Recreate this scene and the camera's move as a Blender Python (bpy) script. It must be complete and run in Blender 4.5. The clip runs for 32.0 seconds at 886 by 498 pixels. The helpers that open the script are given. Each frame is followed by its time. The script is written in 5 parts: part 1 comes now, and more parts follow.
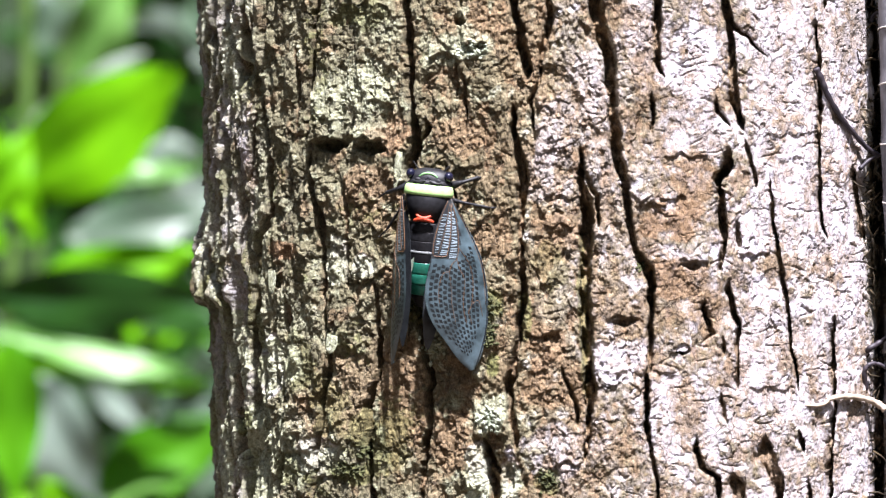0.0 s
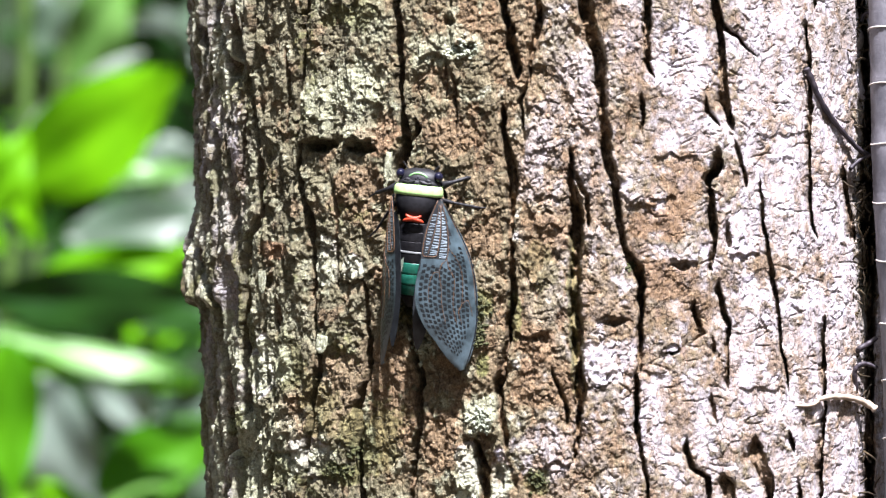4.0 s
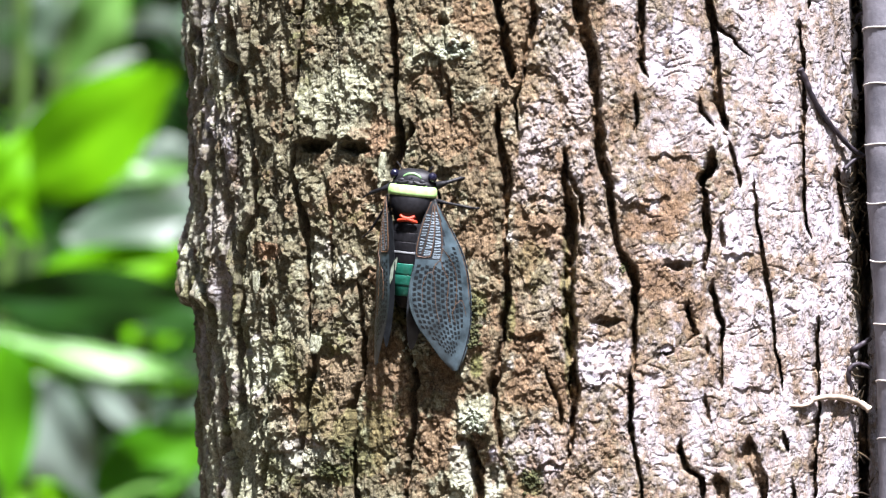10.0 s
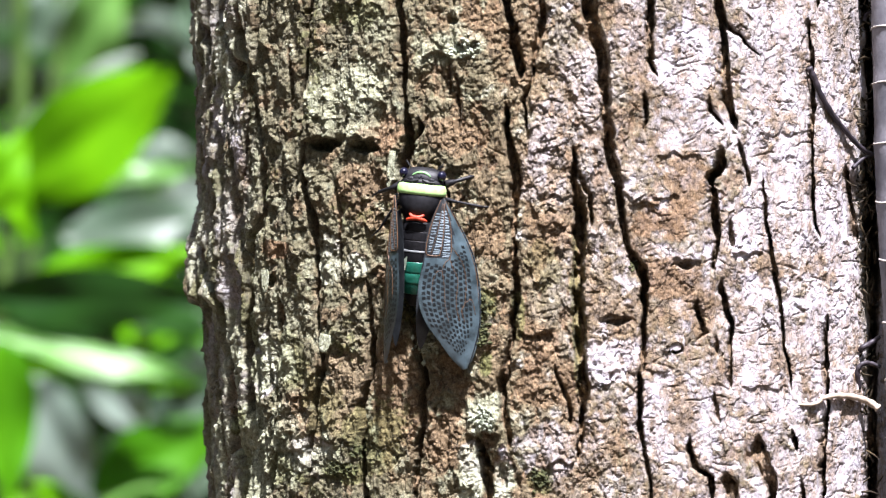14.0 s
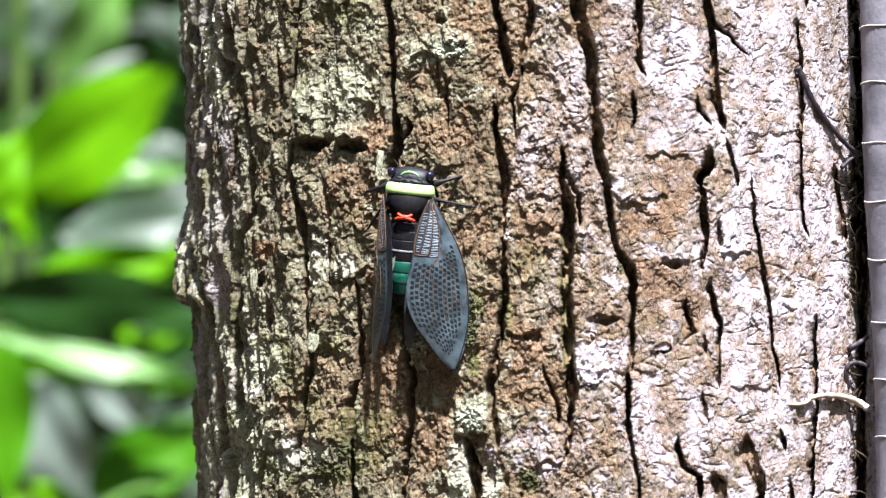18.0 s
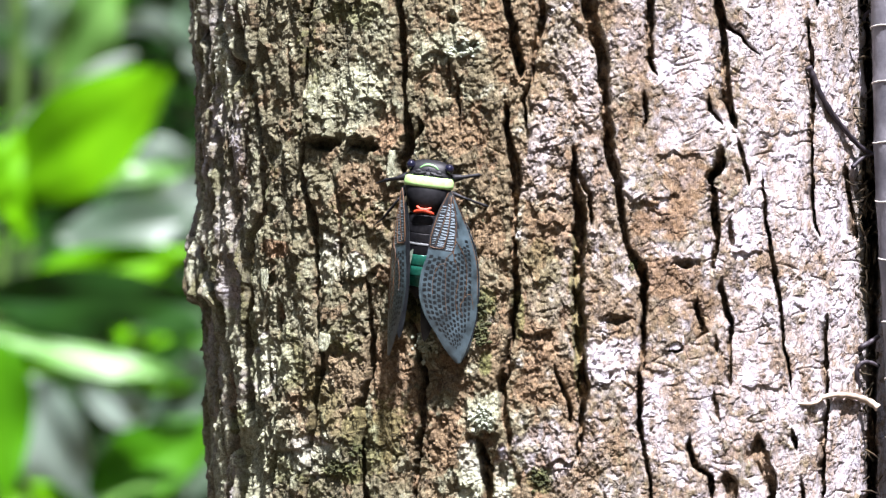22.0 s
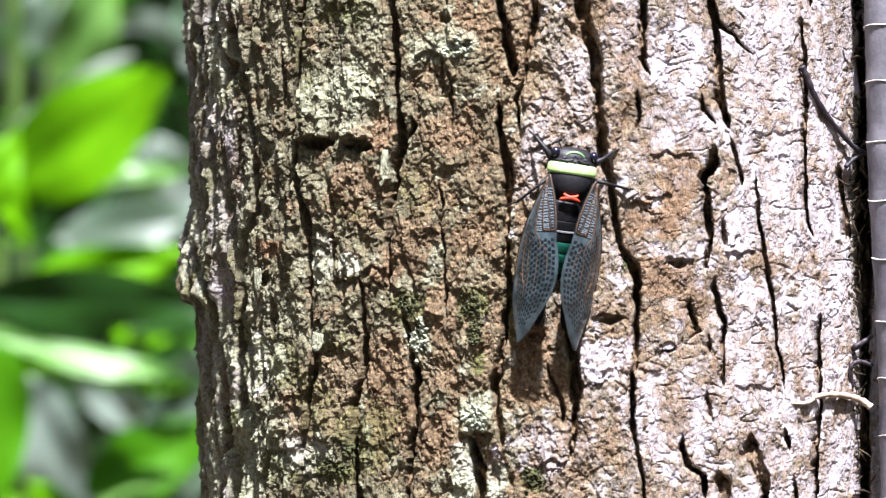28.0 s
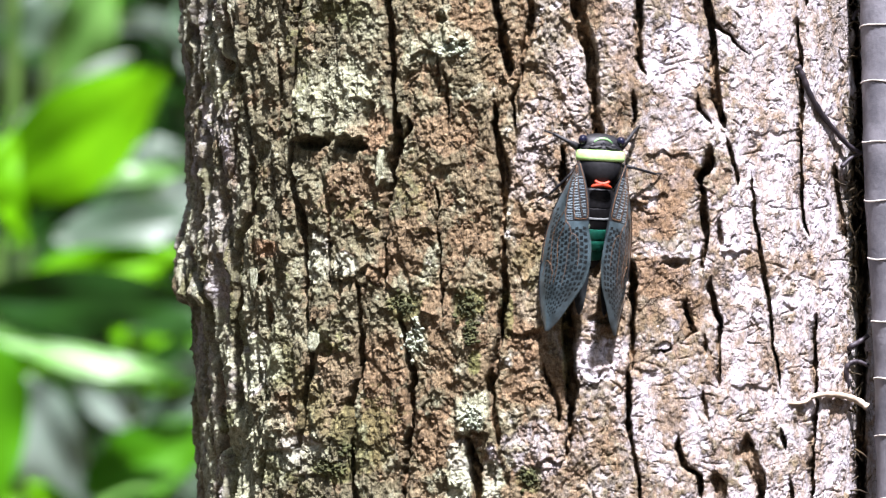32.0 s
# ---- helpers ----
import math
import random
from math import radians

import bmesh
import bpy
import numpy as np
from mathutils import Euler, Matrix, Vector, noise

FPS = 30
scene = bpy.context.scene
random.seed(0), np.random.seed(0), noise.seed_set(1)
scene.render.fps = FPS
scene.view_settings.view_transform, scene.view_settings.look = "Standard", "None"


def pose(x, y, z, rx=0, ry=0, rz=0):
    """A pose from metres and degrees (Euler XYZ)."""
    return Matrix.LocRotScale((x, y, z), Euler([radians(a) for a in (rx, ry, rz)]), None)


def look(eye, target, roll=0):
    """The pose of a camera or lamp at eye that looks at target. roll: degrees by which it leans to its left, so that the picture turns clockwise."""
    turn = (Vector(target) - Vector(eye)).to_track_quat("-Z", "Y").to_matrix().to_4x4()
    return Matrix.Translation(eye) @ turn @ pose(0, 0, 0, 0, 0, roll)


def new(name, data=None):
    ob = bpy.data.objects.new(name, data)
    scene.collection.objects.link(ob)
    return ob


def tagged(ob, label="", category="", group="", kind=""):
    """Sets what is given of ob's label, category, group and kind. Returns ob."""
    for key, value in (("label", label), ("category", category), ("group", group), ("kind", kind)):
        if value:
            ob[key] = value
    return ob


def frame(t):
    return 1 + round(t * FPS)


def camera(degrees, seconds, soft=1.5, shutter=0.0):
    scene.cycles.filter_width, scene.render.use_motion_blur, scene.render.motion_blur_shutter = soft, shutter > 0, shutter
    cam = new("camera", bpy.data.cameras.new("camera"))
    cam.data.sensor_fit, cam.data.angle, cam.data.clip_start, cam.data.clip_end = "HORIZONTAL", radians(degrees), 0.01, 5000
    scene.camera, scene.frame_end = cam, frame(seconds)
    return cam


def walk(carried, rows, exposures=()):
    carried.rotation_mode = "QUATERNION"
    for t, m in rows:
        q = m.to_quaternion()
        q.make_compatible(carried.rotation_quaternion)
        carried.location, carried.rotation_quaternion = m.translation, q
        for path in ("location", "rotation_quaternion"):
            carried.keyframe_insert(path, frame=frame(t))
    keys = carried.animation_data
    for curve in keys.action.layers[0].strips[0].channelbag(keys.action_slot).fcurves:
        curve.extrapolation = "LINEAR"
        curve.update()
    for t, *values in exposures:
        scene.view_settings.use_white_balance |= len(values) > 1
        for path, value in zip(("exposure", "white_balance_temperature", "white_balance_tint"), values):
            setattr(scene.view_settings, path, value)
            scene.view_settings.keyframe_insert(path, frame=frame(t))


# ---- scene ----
cam = camera(9.337, 32.0, 1.12, 0.0)
DIST = 2.4            # camera to the face of the trunk
MM = 0.001
STEP = 0.00025        # metres across one unit of the plan, seen on the face of the trunk
AXIS_X, RAD = 0.054, 0.175   # the trunk's axis and radius
EYE_Z = 1.5
EXPOSURE = 2.0
cam.data.dof.use_dof = True
cam.data.dof.focus_distance = 2.45
cam.data.dof.aperture_fstop = 12.0

walk(cam, [(t, pose(x, -DIST, z, rx, 0, rz)) for t, x, z, rx, rz in [
    (0, -0.00754, 1.50001, 89.9945, -0.0461),
    (0.5, -0.00440, 1.50030, 89.9915, -0.0123),
    (1, -0.00156, 1.50046, 89.9900, 0.0179),
    (1.5, 0.00057, 1.50106, 89.9834, 0.0402),
    (2, 0.00190, 1.50103, 89.9840, 0.0531),
    (2.5, 0.00246, 1.50101, 89.9846, 0.0573),
    (3, 0.00222, 1.50098, 89.9851, 0.0523),
    (3.5, 0.00122, 1.50040, 89.9922, 0.0386),
    (5.5, -0.00543, 1.49942, 90.0045, -0.0465),
    (6, -0.00643, 1.49921, 90.0072, -0.0602),
    (6.5, -0.00661, 1.49931, 90.0064, -0.0646),
    (7, -0.00617, 1.49935, 90.0063, -0.0617),
    (7.5, -0.00541, 1.49964, 90.0032, -0.0553),
    (8, -0.00409, 1.49986, 90.0010, -0.0424),
    (8.5, -0.00201, 1.50002, 89.9994, -0.0208),
    (9, -0.00000, 1.50000, 90.0000, -0.0000),
    (9.5, 0.00164, 1.50004, 89.9999, 0.0166),
    (10, 0.00272, 1.49989, 90.0019, 0.0267),
    (10.5, 0.00322, 1.49967, 90.0047, 0.0302),
    (11, 0.00297, 1.49921, 90.0102, 0.0251),
    (11.5, 0.00147, 1.49906, 90.0122, 0.0056),
    (12, -0.00010, 1.49873, 90.0164, -0.0146),
    (12.5, -0.00204, 1.49839, 90.0206, -0.0390),
    (13, -0.00386, 1.49836, 90.0212, -0.0621),
    (13.5, -0.00587, 1.49827, 90.0225, -0.0874),
    (14, -0.00667, 1.49857, 90.0194, -0.0988),
    (14.5, -0.00673, 1.49854, 90.0200, -0.1018),
    (16.5, -0.00126, 1.49882, 90.0180, -0.0480),
    (17, 0.00038, 1.49879, 90.0186, -0.0314),
    (17.5, 0.00145, 1.49845, 90.0228, -0.0214),
    (18, 0.00190, 1.49812, 90.0270, -0.0186),
    (18.5, 0.00114, 1.49803, 90.0283, -0.0294),
    (19, 0.00008, 1.49788, 90.0303, -0.0438),
    (19.5, -0.00161, 1.49779, 90.0316, -0.0655),
    (20, -0.00400, 1.49763, 90.0337, -0.0951),
    (20.5, -0.00588, 1.49742, 90.0364, -0.1189),
    (21, -0.00788, 1.49758, 90.0349, -0.1440),
    (21.5, -0.00901, 1.49749, 90.0362, -0.1592),
    (22, -0.00932, 1.49753, 90.0360, -0.1650),
    (22.5, -0.00869, 1.49764, 90.0351, -0.1600),
    (23, -0.00743, 1.49742, 90.0379, -0.1478),
    (23.5, -0.00598, 1.49759, 90.0363, -0.1334),
    (24, -0.00403, 1.49750, 90.0375, -0.1133),
    (24.5, -0.00195, 1.49723, 90.0410, -0.0917),
    (25, -0.00063, 1.49720, 90.0416, -0.0788),
    (25.5, -0.00006, 1.49711, 90.0429, -0.0745),
    (27.5, -0.00381, 1.49689, 90.0467, -0.1265),
    (28, -0.00551, 1.49686, 90.0473, -0.1482),
    (28.5, -0.00683, 1.49684, 90.0479, -0.1655),
    (29, -0.00751, 1.49681, 90.0485, -0.1756),
    (29.5, -0.00763, 1.49679, 90.0491, -0.1792),
    (30, -0.00700, 1.49670, 90.0503, -0.1742),
    (30.5, -0.00643, 1.49668, 90.0509, -0.1699),
    (31, -0.00542, 1.49659, 90.0523, -0.1606),
    (31.5, -0.00453, 1.49656, 90.0528, -0.1527),
    (32, -0.00346, 1.49654, 90.0534, -0.1426),
]], exposures=[(0, EXPOSURE + 0.06), (3, EXPOSURE + 0.05), (8, EXPOSURE), (13, EXPOSURE - 0.04), (32, EXPOSURE - 0.04)])

# ---- world, sun ----
SUN_AZ, SUN_EL = 15.0, 65.0      # degrees: to the right of the line behind the camera; above the horizon
world = bpy.data.worlds.new("sky")
scene.world = world
world.use_nodes = True
wn = world.node_tree.nodes
sky = wn.new("ShaderNodeTexSky")
sky.sky_type = "NISHITA"
sky.sun_disc = False
sky.sun_elevation = radians(SUN_EL)
sky.sun_rotation = radians(180 - SUN_AZ)
sky.air_density, sky.dust_density = 1.0, 2.0
world.node_tree.links.new(sky.outputs[0], wn["Background"].inputs[0])
wn["Background"].inputs[1].default_value = 0.05
sun = new("sun", bpy.data.lights.new("sun", "SUN"))
sun.data.energy = 5.0
sun.data.angle = radians(2.5)
sun.data.color = (0.98, 0.95, 1.07)
toward = Vector((math.sin(radians(SUN_AZ)) * math.cos(radians(SUN_EL)), -math.cos(radians(SUN_AZ)) * math.cos(radians(SUN_EL)), math.sin(radians(SUN_EL))))
sun.matrix_world = look(toward * 6, (0, 0, 0))


# ---- materials ----
class Nodes:
    """A small wrapper to write node materials in few lines."""

    def __init__(self, name):
        self.mat = bpy.data.materials.new(name)
        self.mat.use_nodes = True
        self.tree = self.mat.node_tree
        self.bsdf = self.tree.nodes["Principled BSDF"]
        self.coord = self.tree.nodes.new("ShaderNodeTexCoord").outputs["Object"]

    def link(self, a, b):
        self.tree.links.new(a, b)

    def noise(self, scale, detail=4, rough=0.6, stretch=None, vector=None):
        n = self.tree.nodes.new("ShaderNodeTexNoise")
        n.inputs["Scale"].default_value, n.inputs["Detail"].default_value, n.inputs["Roughness"].default_value = scale, detail, rough
        v = vector or self.coord
        if stretch:
            m = self.tree.nodes.new("ShaderNodeMapping")
            m.inputs["Scale"].default_value = stretch
            self.link(v, m.inputs["Vector"])
            v = m.outputs[0]
        self.link(v, n.inputs["Vector"])
        return n.outputs["Fac"]

    def ramp(self, fac, *stops):
        r = self.tree.nodes.new("ShaderNodeValToRGB")
        el = r.color_ramp.elements
        while len(el) < len(stops):
            el.new(0.5)
        for e, (at, col) in zip(el, stops):
            e.position = at
            e.color = (*col, 1) if len(col) == 3 else col
        self.link(fac, r.inputs[0])
        return r.outputs[0]

    def mix(self, fac, a, b, kind="MIX"):
        m = self.tree.nodes.new("ShaderNodeMix")
        m.data_type, m.blend_type = "RGBA", kind
        for value, sock in ((fac, m.inputs[0]), (a, m.inputs[6]), (b, m.inputs[7])):
            if isinstance(value, (int, float)):
                sock.default_value = value
            elif isinstance(value, tuple):
                sock.default_value = (*value, 1)
            else:
                self.link(value, sock)
        return m.outputs[2]

    def math(self, op, a, b=0.0):
        m = self.tree.nodes.new("ShaderNodeMath")
        m.operation = op
        for value, sock in ((a, m.inputs[0]), (b, m.inputs[1])):
            if isinstance(value, (int, float)):
                sock.default_value = value
            else:
                self.link(value, sock)
        return m.outputs[0]

    def random(self):
        return self.tree.nodes.new("ShaderNodeObjectInfo").outputs["Random"]

    def island(self):
        return self.tree.nodes.new("ShaderNodeNewGeometry").outputs["Random Per Island"]

    def set(self, color=None, rough=None, bump=None, strength=0.5, distance=0.0005, **more):
        if color is not None:
            if isinstance(color, tuple):
                self.bsdf.inputs["Base Color"].default_value = (*color, 1)
            else:
                self.link(color, self.bsdf.inputs["Base Color"])
        if rough is not None:
            if isinstance(rough, (int, float)):
                self.bsdf.inputs["Roughness"].default_value = rough
            else:
                self.link(rough, self.bsdf.inputs["Roughness"])
        if bump is not None:
            b = self.tree.nodes.new("ShaderNodeBump")
            b.inputs["Strength"].default_value, b.inputs["Distance"].default_value = strength, distance
            self.link(bump, b.inputs["Height"])
            self.link(b.outputs[0], self.bsdf.inputs["Normal"])
        for key, value in more.items():
            self.bsdf.inputs[key.replace("_", " ")].default_value = value
        return self.mat


def bark_material():
    n = Nodes("bark")
    n.coord = n.tree.nodes.new("ShaderNodeNewGeometry").outputs["Position"]
    att = n.tree.nodes.new("ShaderNodeAttribute")
    att.attribute_name = "growth"
    sep = n.tree.nodes.new("ShaderNodeSeparateColor")
    n.link(att.outputs["Color"], sep.inputs[0])
    lichen, rust, moss = sep.outputs
    crust_lit = att.outputs["Alpha"]
    broad = n.noise(45, 5, 0.65, (1, 1, 0.5))
    fine = n.noise(420, 5, 0.7)
    grit = n.noise(1500, 3, 0.7)
    base = n.ramp(broad, (0.32, (0.042, 0.037, 0.015)), (0.5, (0.09, 0.081, 0.037)), (0.68, (0.17, 0.158, 0.092)))
    base = n.mix(n.ramp(fine, (0.35, (0, 0, 0)), (0.65, (1, 1, 1))), base, n.mix(0.5, base, (0.33, 0.305, 0.19)))
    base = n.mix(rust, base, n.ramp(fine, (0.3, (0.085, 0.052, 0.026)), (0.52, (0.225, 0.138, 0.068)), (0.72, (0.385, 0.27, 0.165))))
    # pale crust, which also carries the brightness of the lit flank
    base = n.mix(crust_lit, base, n.ramp(n.noise(170, 6, 0.68, (1.3, 1.3, 0.8)), (0.33, (0.32, 0.25, 0.205)), (0.46, (0.51, 0.46, 0.465)), (0.64, (0.66, 0.64, 0.72))))
    base = n.mix(lichen, base, n.ramp(fine, (0.28, (0.22, 0.22, 0.13)), (0.5, (0.38, 0.40, 0.26)), (0.72, (0.56, 0.585, 0.45))))
    base = n.mix(moss, base, n.ramp(fine, (0.3, (0.05, 0.055, 0.012)), (0.6, (0.15, 0.16, 0.04)), (0.8, (0.25, 0.27, 0.09))))
    base = n.mix(n.math("SUBTRACT", 0.72, n.math("MULTIPLY", crust_lit, 0.35)), base, n.ramp(grit, (0.32, (0.35, 0.33, 0.30)), (0.56, (1.12, 1.12, 1.12))), "MULTIPLY")
    base = n.mix(n.math("SUBTRACT", 0.58, n.math("MULTIPLY", crust_lit, 0.4)), base, n.ramp(n.noise(800, 5, 0.75, (1, 1, 0.55)), (0.36, (0.35, 0.32, 0.29)), (0.52, (1.1, 1.1, 1.1))), "MULTIPLY")
    # hair cracks: thin breaks round small square-ish plates
    warp = n.tree.nodes.new("ShaderNodeVectorMath")
    warp.operation = "MULTIPLY_ADD"
    bent = n.tree.nodes.new("ShaderNodeTexNoise")
    bent.inputs["Scale"].default_value, bent.inputs["Detail"].default_value = 230, 3
    n.link(n.coord, bent.inputs["Vector"])
    n.link(bent.outputs["Color"], warp.inputs[0])
    warp.inputs[1].default_value = (0.006, 0.006, 0.006)
    n.link(n.coord, warp.inputs[2])
    cells = n.tree.nodes.new("ShaderNodeTexVoronoi")
    cells.feature = "DISTANCE_TO_EDGE"
    cells.inputs["Scale"].default_value = 150
    n.link(warp.outputs[0], cells.inputs["Vector"])
    crackle = n.ramp(cells.outputs["Distance"], (0.012, (0, 0, 0)), (0.05, (1, 1, 1)))
    broken = n.ramp(n.noise(110, 3, 0.6), (0.42, (0, 0, 0)), (0.58, (1, 1, 1)))
    crackle = n.mix(broken, (1, 1, 1), crackle)
    base = n.mix(0.6, base, n.mix(crackle, (0.2, 0.17, 0.16), (1, 1, 1)), "MULTIPLY")
    fibre = n.noise(260, 4, 0.65, (2.4, 2.4, 0.36))
    height = n.math("ADD", n.math("MULTIPLY", fine, 0.26), n.math("MULTIPLY", grit, 0.3))
    height = n.math("ADD", height, n.math("MULTIPLY", fibre, 0.85))
    height = n.math("ADD", height, n.math("MULTIPLY", crackle, 0.35))
    height = n.math("MULTIPLY", height, n.math("SUBTRACT", 1.0, n.math("MULTIPLY", crust_lit, 0.82)))
    return n.set(base, 0.8, height, 1.0, 0.0014, Specular_IOR_Level=0.4)


def plain(name, dark, light, scale, rough=0.5, bump=0.3, distance=0.0002, **more):
    n = Nodes(name)
    a = n.noise(scale, 4, 0.6)
    b = n.noise(scale * 7, 3, 0.6)
    col = n.ramp(a, (0.35, dark), (0.65, light))
    col = n.mix(0.3, col, n.ramp(b, (0.3, (0.5, 0.5, 0.5)), (0.65, (1, 1, 1))), "MULTIPLY")
    return n.set(col, rough, b, bump, distance, **more)


def leaf_material(name, dark, light, rough=0.35, gloss=0.4):
    """A leaf blade: glossy, and letting light through."""
    n = Nodes(name)
    col = n.ramp(n.noise(9, 4, 0.6), (0.3, dark), (0.7, light))
    tint = n.ramp(n.random(), (0.0, (0.75, 0.8, 0.7)), (1.0, (1.15, 1.1, 1.0)))
    col = n.mix(1.0, col, tint, "MULTIPLY")
    vein = n.noise(60, 3, 0.6, (0.3, 3, 1))
    n.set(col, rough, vein, 0.25, 0.002, Specular_IOR_Level=gloss)
    out = n.tree.nodes["Material Output"]
    thin = n.tree.nodes.new("ShaderNodeBsdfTranslucent")
    n.link(n.mix(1.0, col, (1.25, 1.5, 0.3), "MULTIPLY"), thin.inputs["Color"])
    both = n.tree.nodes.new("ShaderNodeMixShader")
    both.inputs[0].default_value = 0.35
    n.link(n.bsdf.outputs[0], both.inputs[1])
    n.link(thin.outputs[0], both.inputs[2])
    n.link(both.outputs[0], out.inputs["Surface"])
    return n.mat


BARK = bark_material()
LEAF = leaf_material("leaf_green", (0.085, 0.29, 0.001), (0.165, 0.45, 0.002), 0.5, 0.18)
LEAF_DEEP = leaf_material("leaf_deep", (0.045, 0.19, 0.002), (0.085, 0.29, 0.004), 0.45, 0.25)
# dark green leaves; also a blade whose shade is put into this colour
LEAF_DARK_SHADED = leaf_material("leaf_dark_shaded", (0.012, 0.05, 0.008), (0.03, 0.10, 0.015), 0.3)
# grey and silvery blades: sky glare on glossy leaves, put into the base colour
LEAF_GREY_SHEEN = leaf_material("leaf_grey_sheen", (0.06, 0.11, 0.07), (0.12, 0.175, 0.125), 0.42)
LEAF_GLARE = leaf_material("leaf_glare", (0.23, 0.30, 0.27), (0.37, 0.43, 0.405), 0.42)
LEAF_PALE = leaf_material("leaf_pale", (0.10, 0.26, 0.04), (0.20, 0.40, 0.11), 0.4)
STALK = plain("stalk", (0.035, 0.085, 0.012), (0.08, 0.15, 0.025), 30, 0.5)
SOIL = plain("soil", (0.035, 0.025, 0.015), (0.075, 0.055, 0.034), 9, 0.95, 0.8, 0.02)
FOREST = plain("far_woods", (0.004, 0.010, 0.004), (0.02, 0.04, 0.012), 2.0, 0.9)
STEM = plain("stem_skin", (0.10, 0.10, 0.115), (0.21, 0.205, 0.225), 60, 0.6, 0.5, 0.0004)
SCAR = plain("leaf_scar", (0.42, 0.38, 0.33), (0.68, 0.64, 0.58), 200, 0.8)
ROOT = plain("root_skin", (0.30, 0.22, 0.15), (0.55, 0.45, 0.34), 120, 0.75)
ROOT_FRINGE = plain("rootlets", (0.02, 0.014, 0.006), (0.07, 0.048, 0.018), 200, 0.9)
ROOT_DARK = plain("root_dark", (0.012, 0.009, 0.014), (0.04, 0.03, 0.036), 150, 0.6)
MOSS = plain("moss", (0.025, 0.03, 0.008), (0.08, 0.085, 0.025), 400, 0.95, 0.8, 0.0006)
FOLIOSE = plain("leafy_lichen", (0.22, 0.25, 0.17), (0.42, 0.45, 0.34), 300, 0.9, 0.6, 0.0004)
BLACK = plain("cuticle", (0.006, 0.006, 0.007), (0.014, 0.014, 0.016), 500, 0.5, 0.35, 0.00015, Specular_IOR_Level=0.3)
EYE = plain("eye", (0.004, 0.004, 0.012), (0.012, 0.012, 0.03), 900, 0.16, 0.05)
COLLAR = plain("collar", (0.38, 0.62, 0.20), (0.49, 0.75, 0.30), 500, 0.45, 0.2, 0.0001)
BROW = plain("brow", (0.13, 0.30, 0.11), (0.22, 0.42, 0.17), 500, 0.4)
RED = plain("cross", (0.38, 0.035, 0.012), (0.56, 0.065, 0.022), 700, 0.5, 0.3)
TEAL = plain("teal", (0.011, 0.125, 0.075), (0.028, 0.21, 0.14), 500, 0.3, 0.25, 0.0001)
BAND = plain("pale_band", (0.17, 0.185, 0.185), (0.30, 0.315, 0.31), 600, 0.5)
WING = plain("wing_membrane", (0.016, 0.018, 0.02), (0.036, 0.041, 0.044), 250, 0.33, 0.3, 0.0001)
CELL = plain("wing_cell", (0.038, 0.057, 0.061), (0.085, 0.12, 0.128), 350, 0.28, 0.2, 0.0001)
VEIN = plain("wing_vein", (0.09, 0.045, 0.02), (0.19, 0.095, 0.038), 600, 0.45)
MEMBRANE = plain("wing_glaze", (0.022, 0.034, 0.038), (0.082, 0.12, 0.136), 130, 0.28, 0.2, 0.0001, Specular_IOR_Level=0.8)
SPOT = plain("wing_spot", (0.006, 0.0075, 0.008), (0.015, 0.018, 0.019), 350, 0.35, 0.2, 0.0001)
CELL_PALE = plain("pale_bar", (0.18, 0.24, 0.27), (0.32, 0.39, 0.42), 350, 0.35, 0.2, 0.0001)
HINDWING = plain("hind_wing", (0.2, 0.25, 0.18), (0.36, 0.42, 0.32), 400, 0.4)


# ---- small mesh tools ----
def part(name, bm, material, parent=None, label="", smooth=True, at=None):
    """Links a bmesh as one mesh object, under a parent where one is given."""
    me = bpy.data.meshes.new(name)
    bm.to_mesh(me)
    bm.free()
    me.materials.append(material)
    if smooth:
        me.polygons.foreach_set("use_smooth", [True] * len(me.polygons))
    ob = new(name, me)
    if parent is not None:
        ob.parent = parent
    if at is not None:
        ob.matrix_basis = at
    if label:
        tagged(ob, label)
    return ob


def tube(bm, points, radii, sides=10, cap=True):
    """A round bar along points."""
    points = [Vector(p) for p in points]
    rings, side = [], None
    for i, p in enumerate(points):
        way = (points[min(i + 1, len(points) - 1)] - points[max(i - 1, 0)]).normalized()
        if side is None:
            side = way.orthogonal().normalized()
        side = (side - way * side.dot(way)).normalized()
        up = way.cross(side)
        r = radii[i] if isinstance(radii, (list, tuple)) else radii
        rings.append([bm.verts.new(p + (side * math.cos(a) + up * math.sin(a)) * r) for a in (2 * math.pi * k / sides for k in range(sides))])
    for a, b in zip(rings, rings[1:]):
        for k in range(sides):
            bm.faces.new((a[k], a[(k + 1) % sides], b[(k + 1) % sides], b[k]))
    if cap:
        bm.faces.new(rings[0][::-1])
        bm.faces.new(rings[-1])


def loft(bm, rings, sides=28, flat=0.55):
    """A body along y: rings of (y, half width, half height, middle z); the underside is flattened."""
    made = []
    for y, w, h, z in rings:
        ring = []
        for k in range(sides):
            a = 2 * math.pi * k / sides
            dz = math.sin(a) * h
            ring.append(bm.verts.new((math.cos(a) * w, y, z + (dz if dz > 0 else dz * flat))))
        made.append(ring)
    for a, b in zip(made, made[1:]):
        for k in range(sides):
            bm.faces.new((a[k], a[(k + 1) % sides], b[(k + 1) % sides], b[k]))
    bm.faces.new(made[0])
    bm.faces.new(made[-1][::-1])
    bmesh.ops.recalc_face_normals(bm, faces=bm.faces)


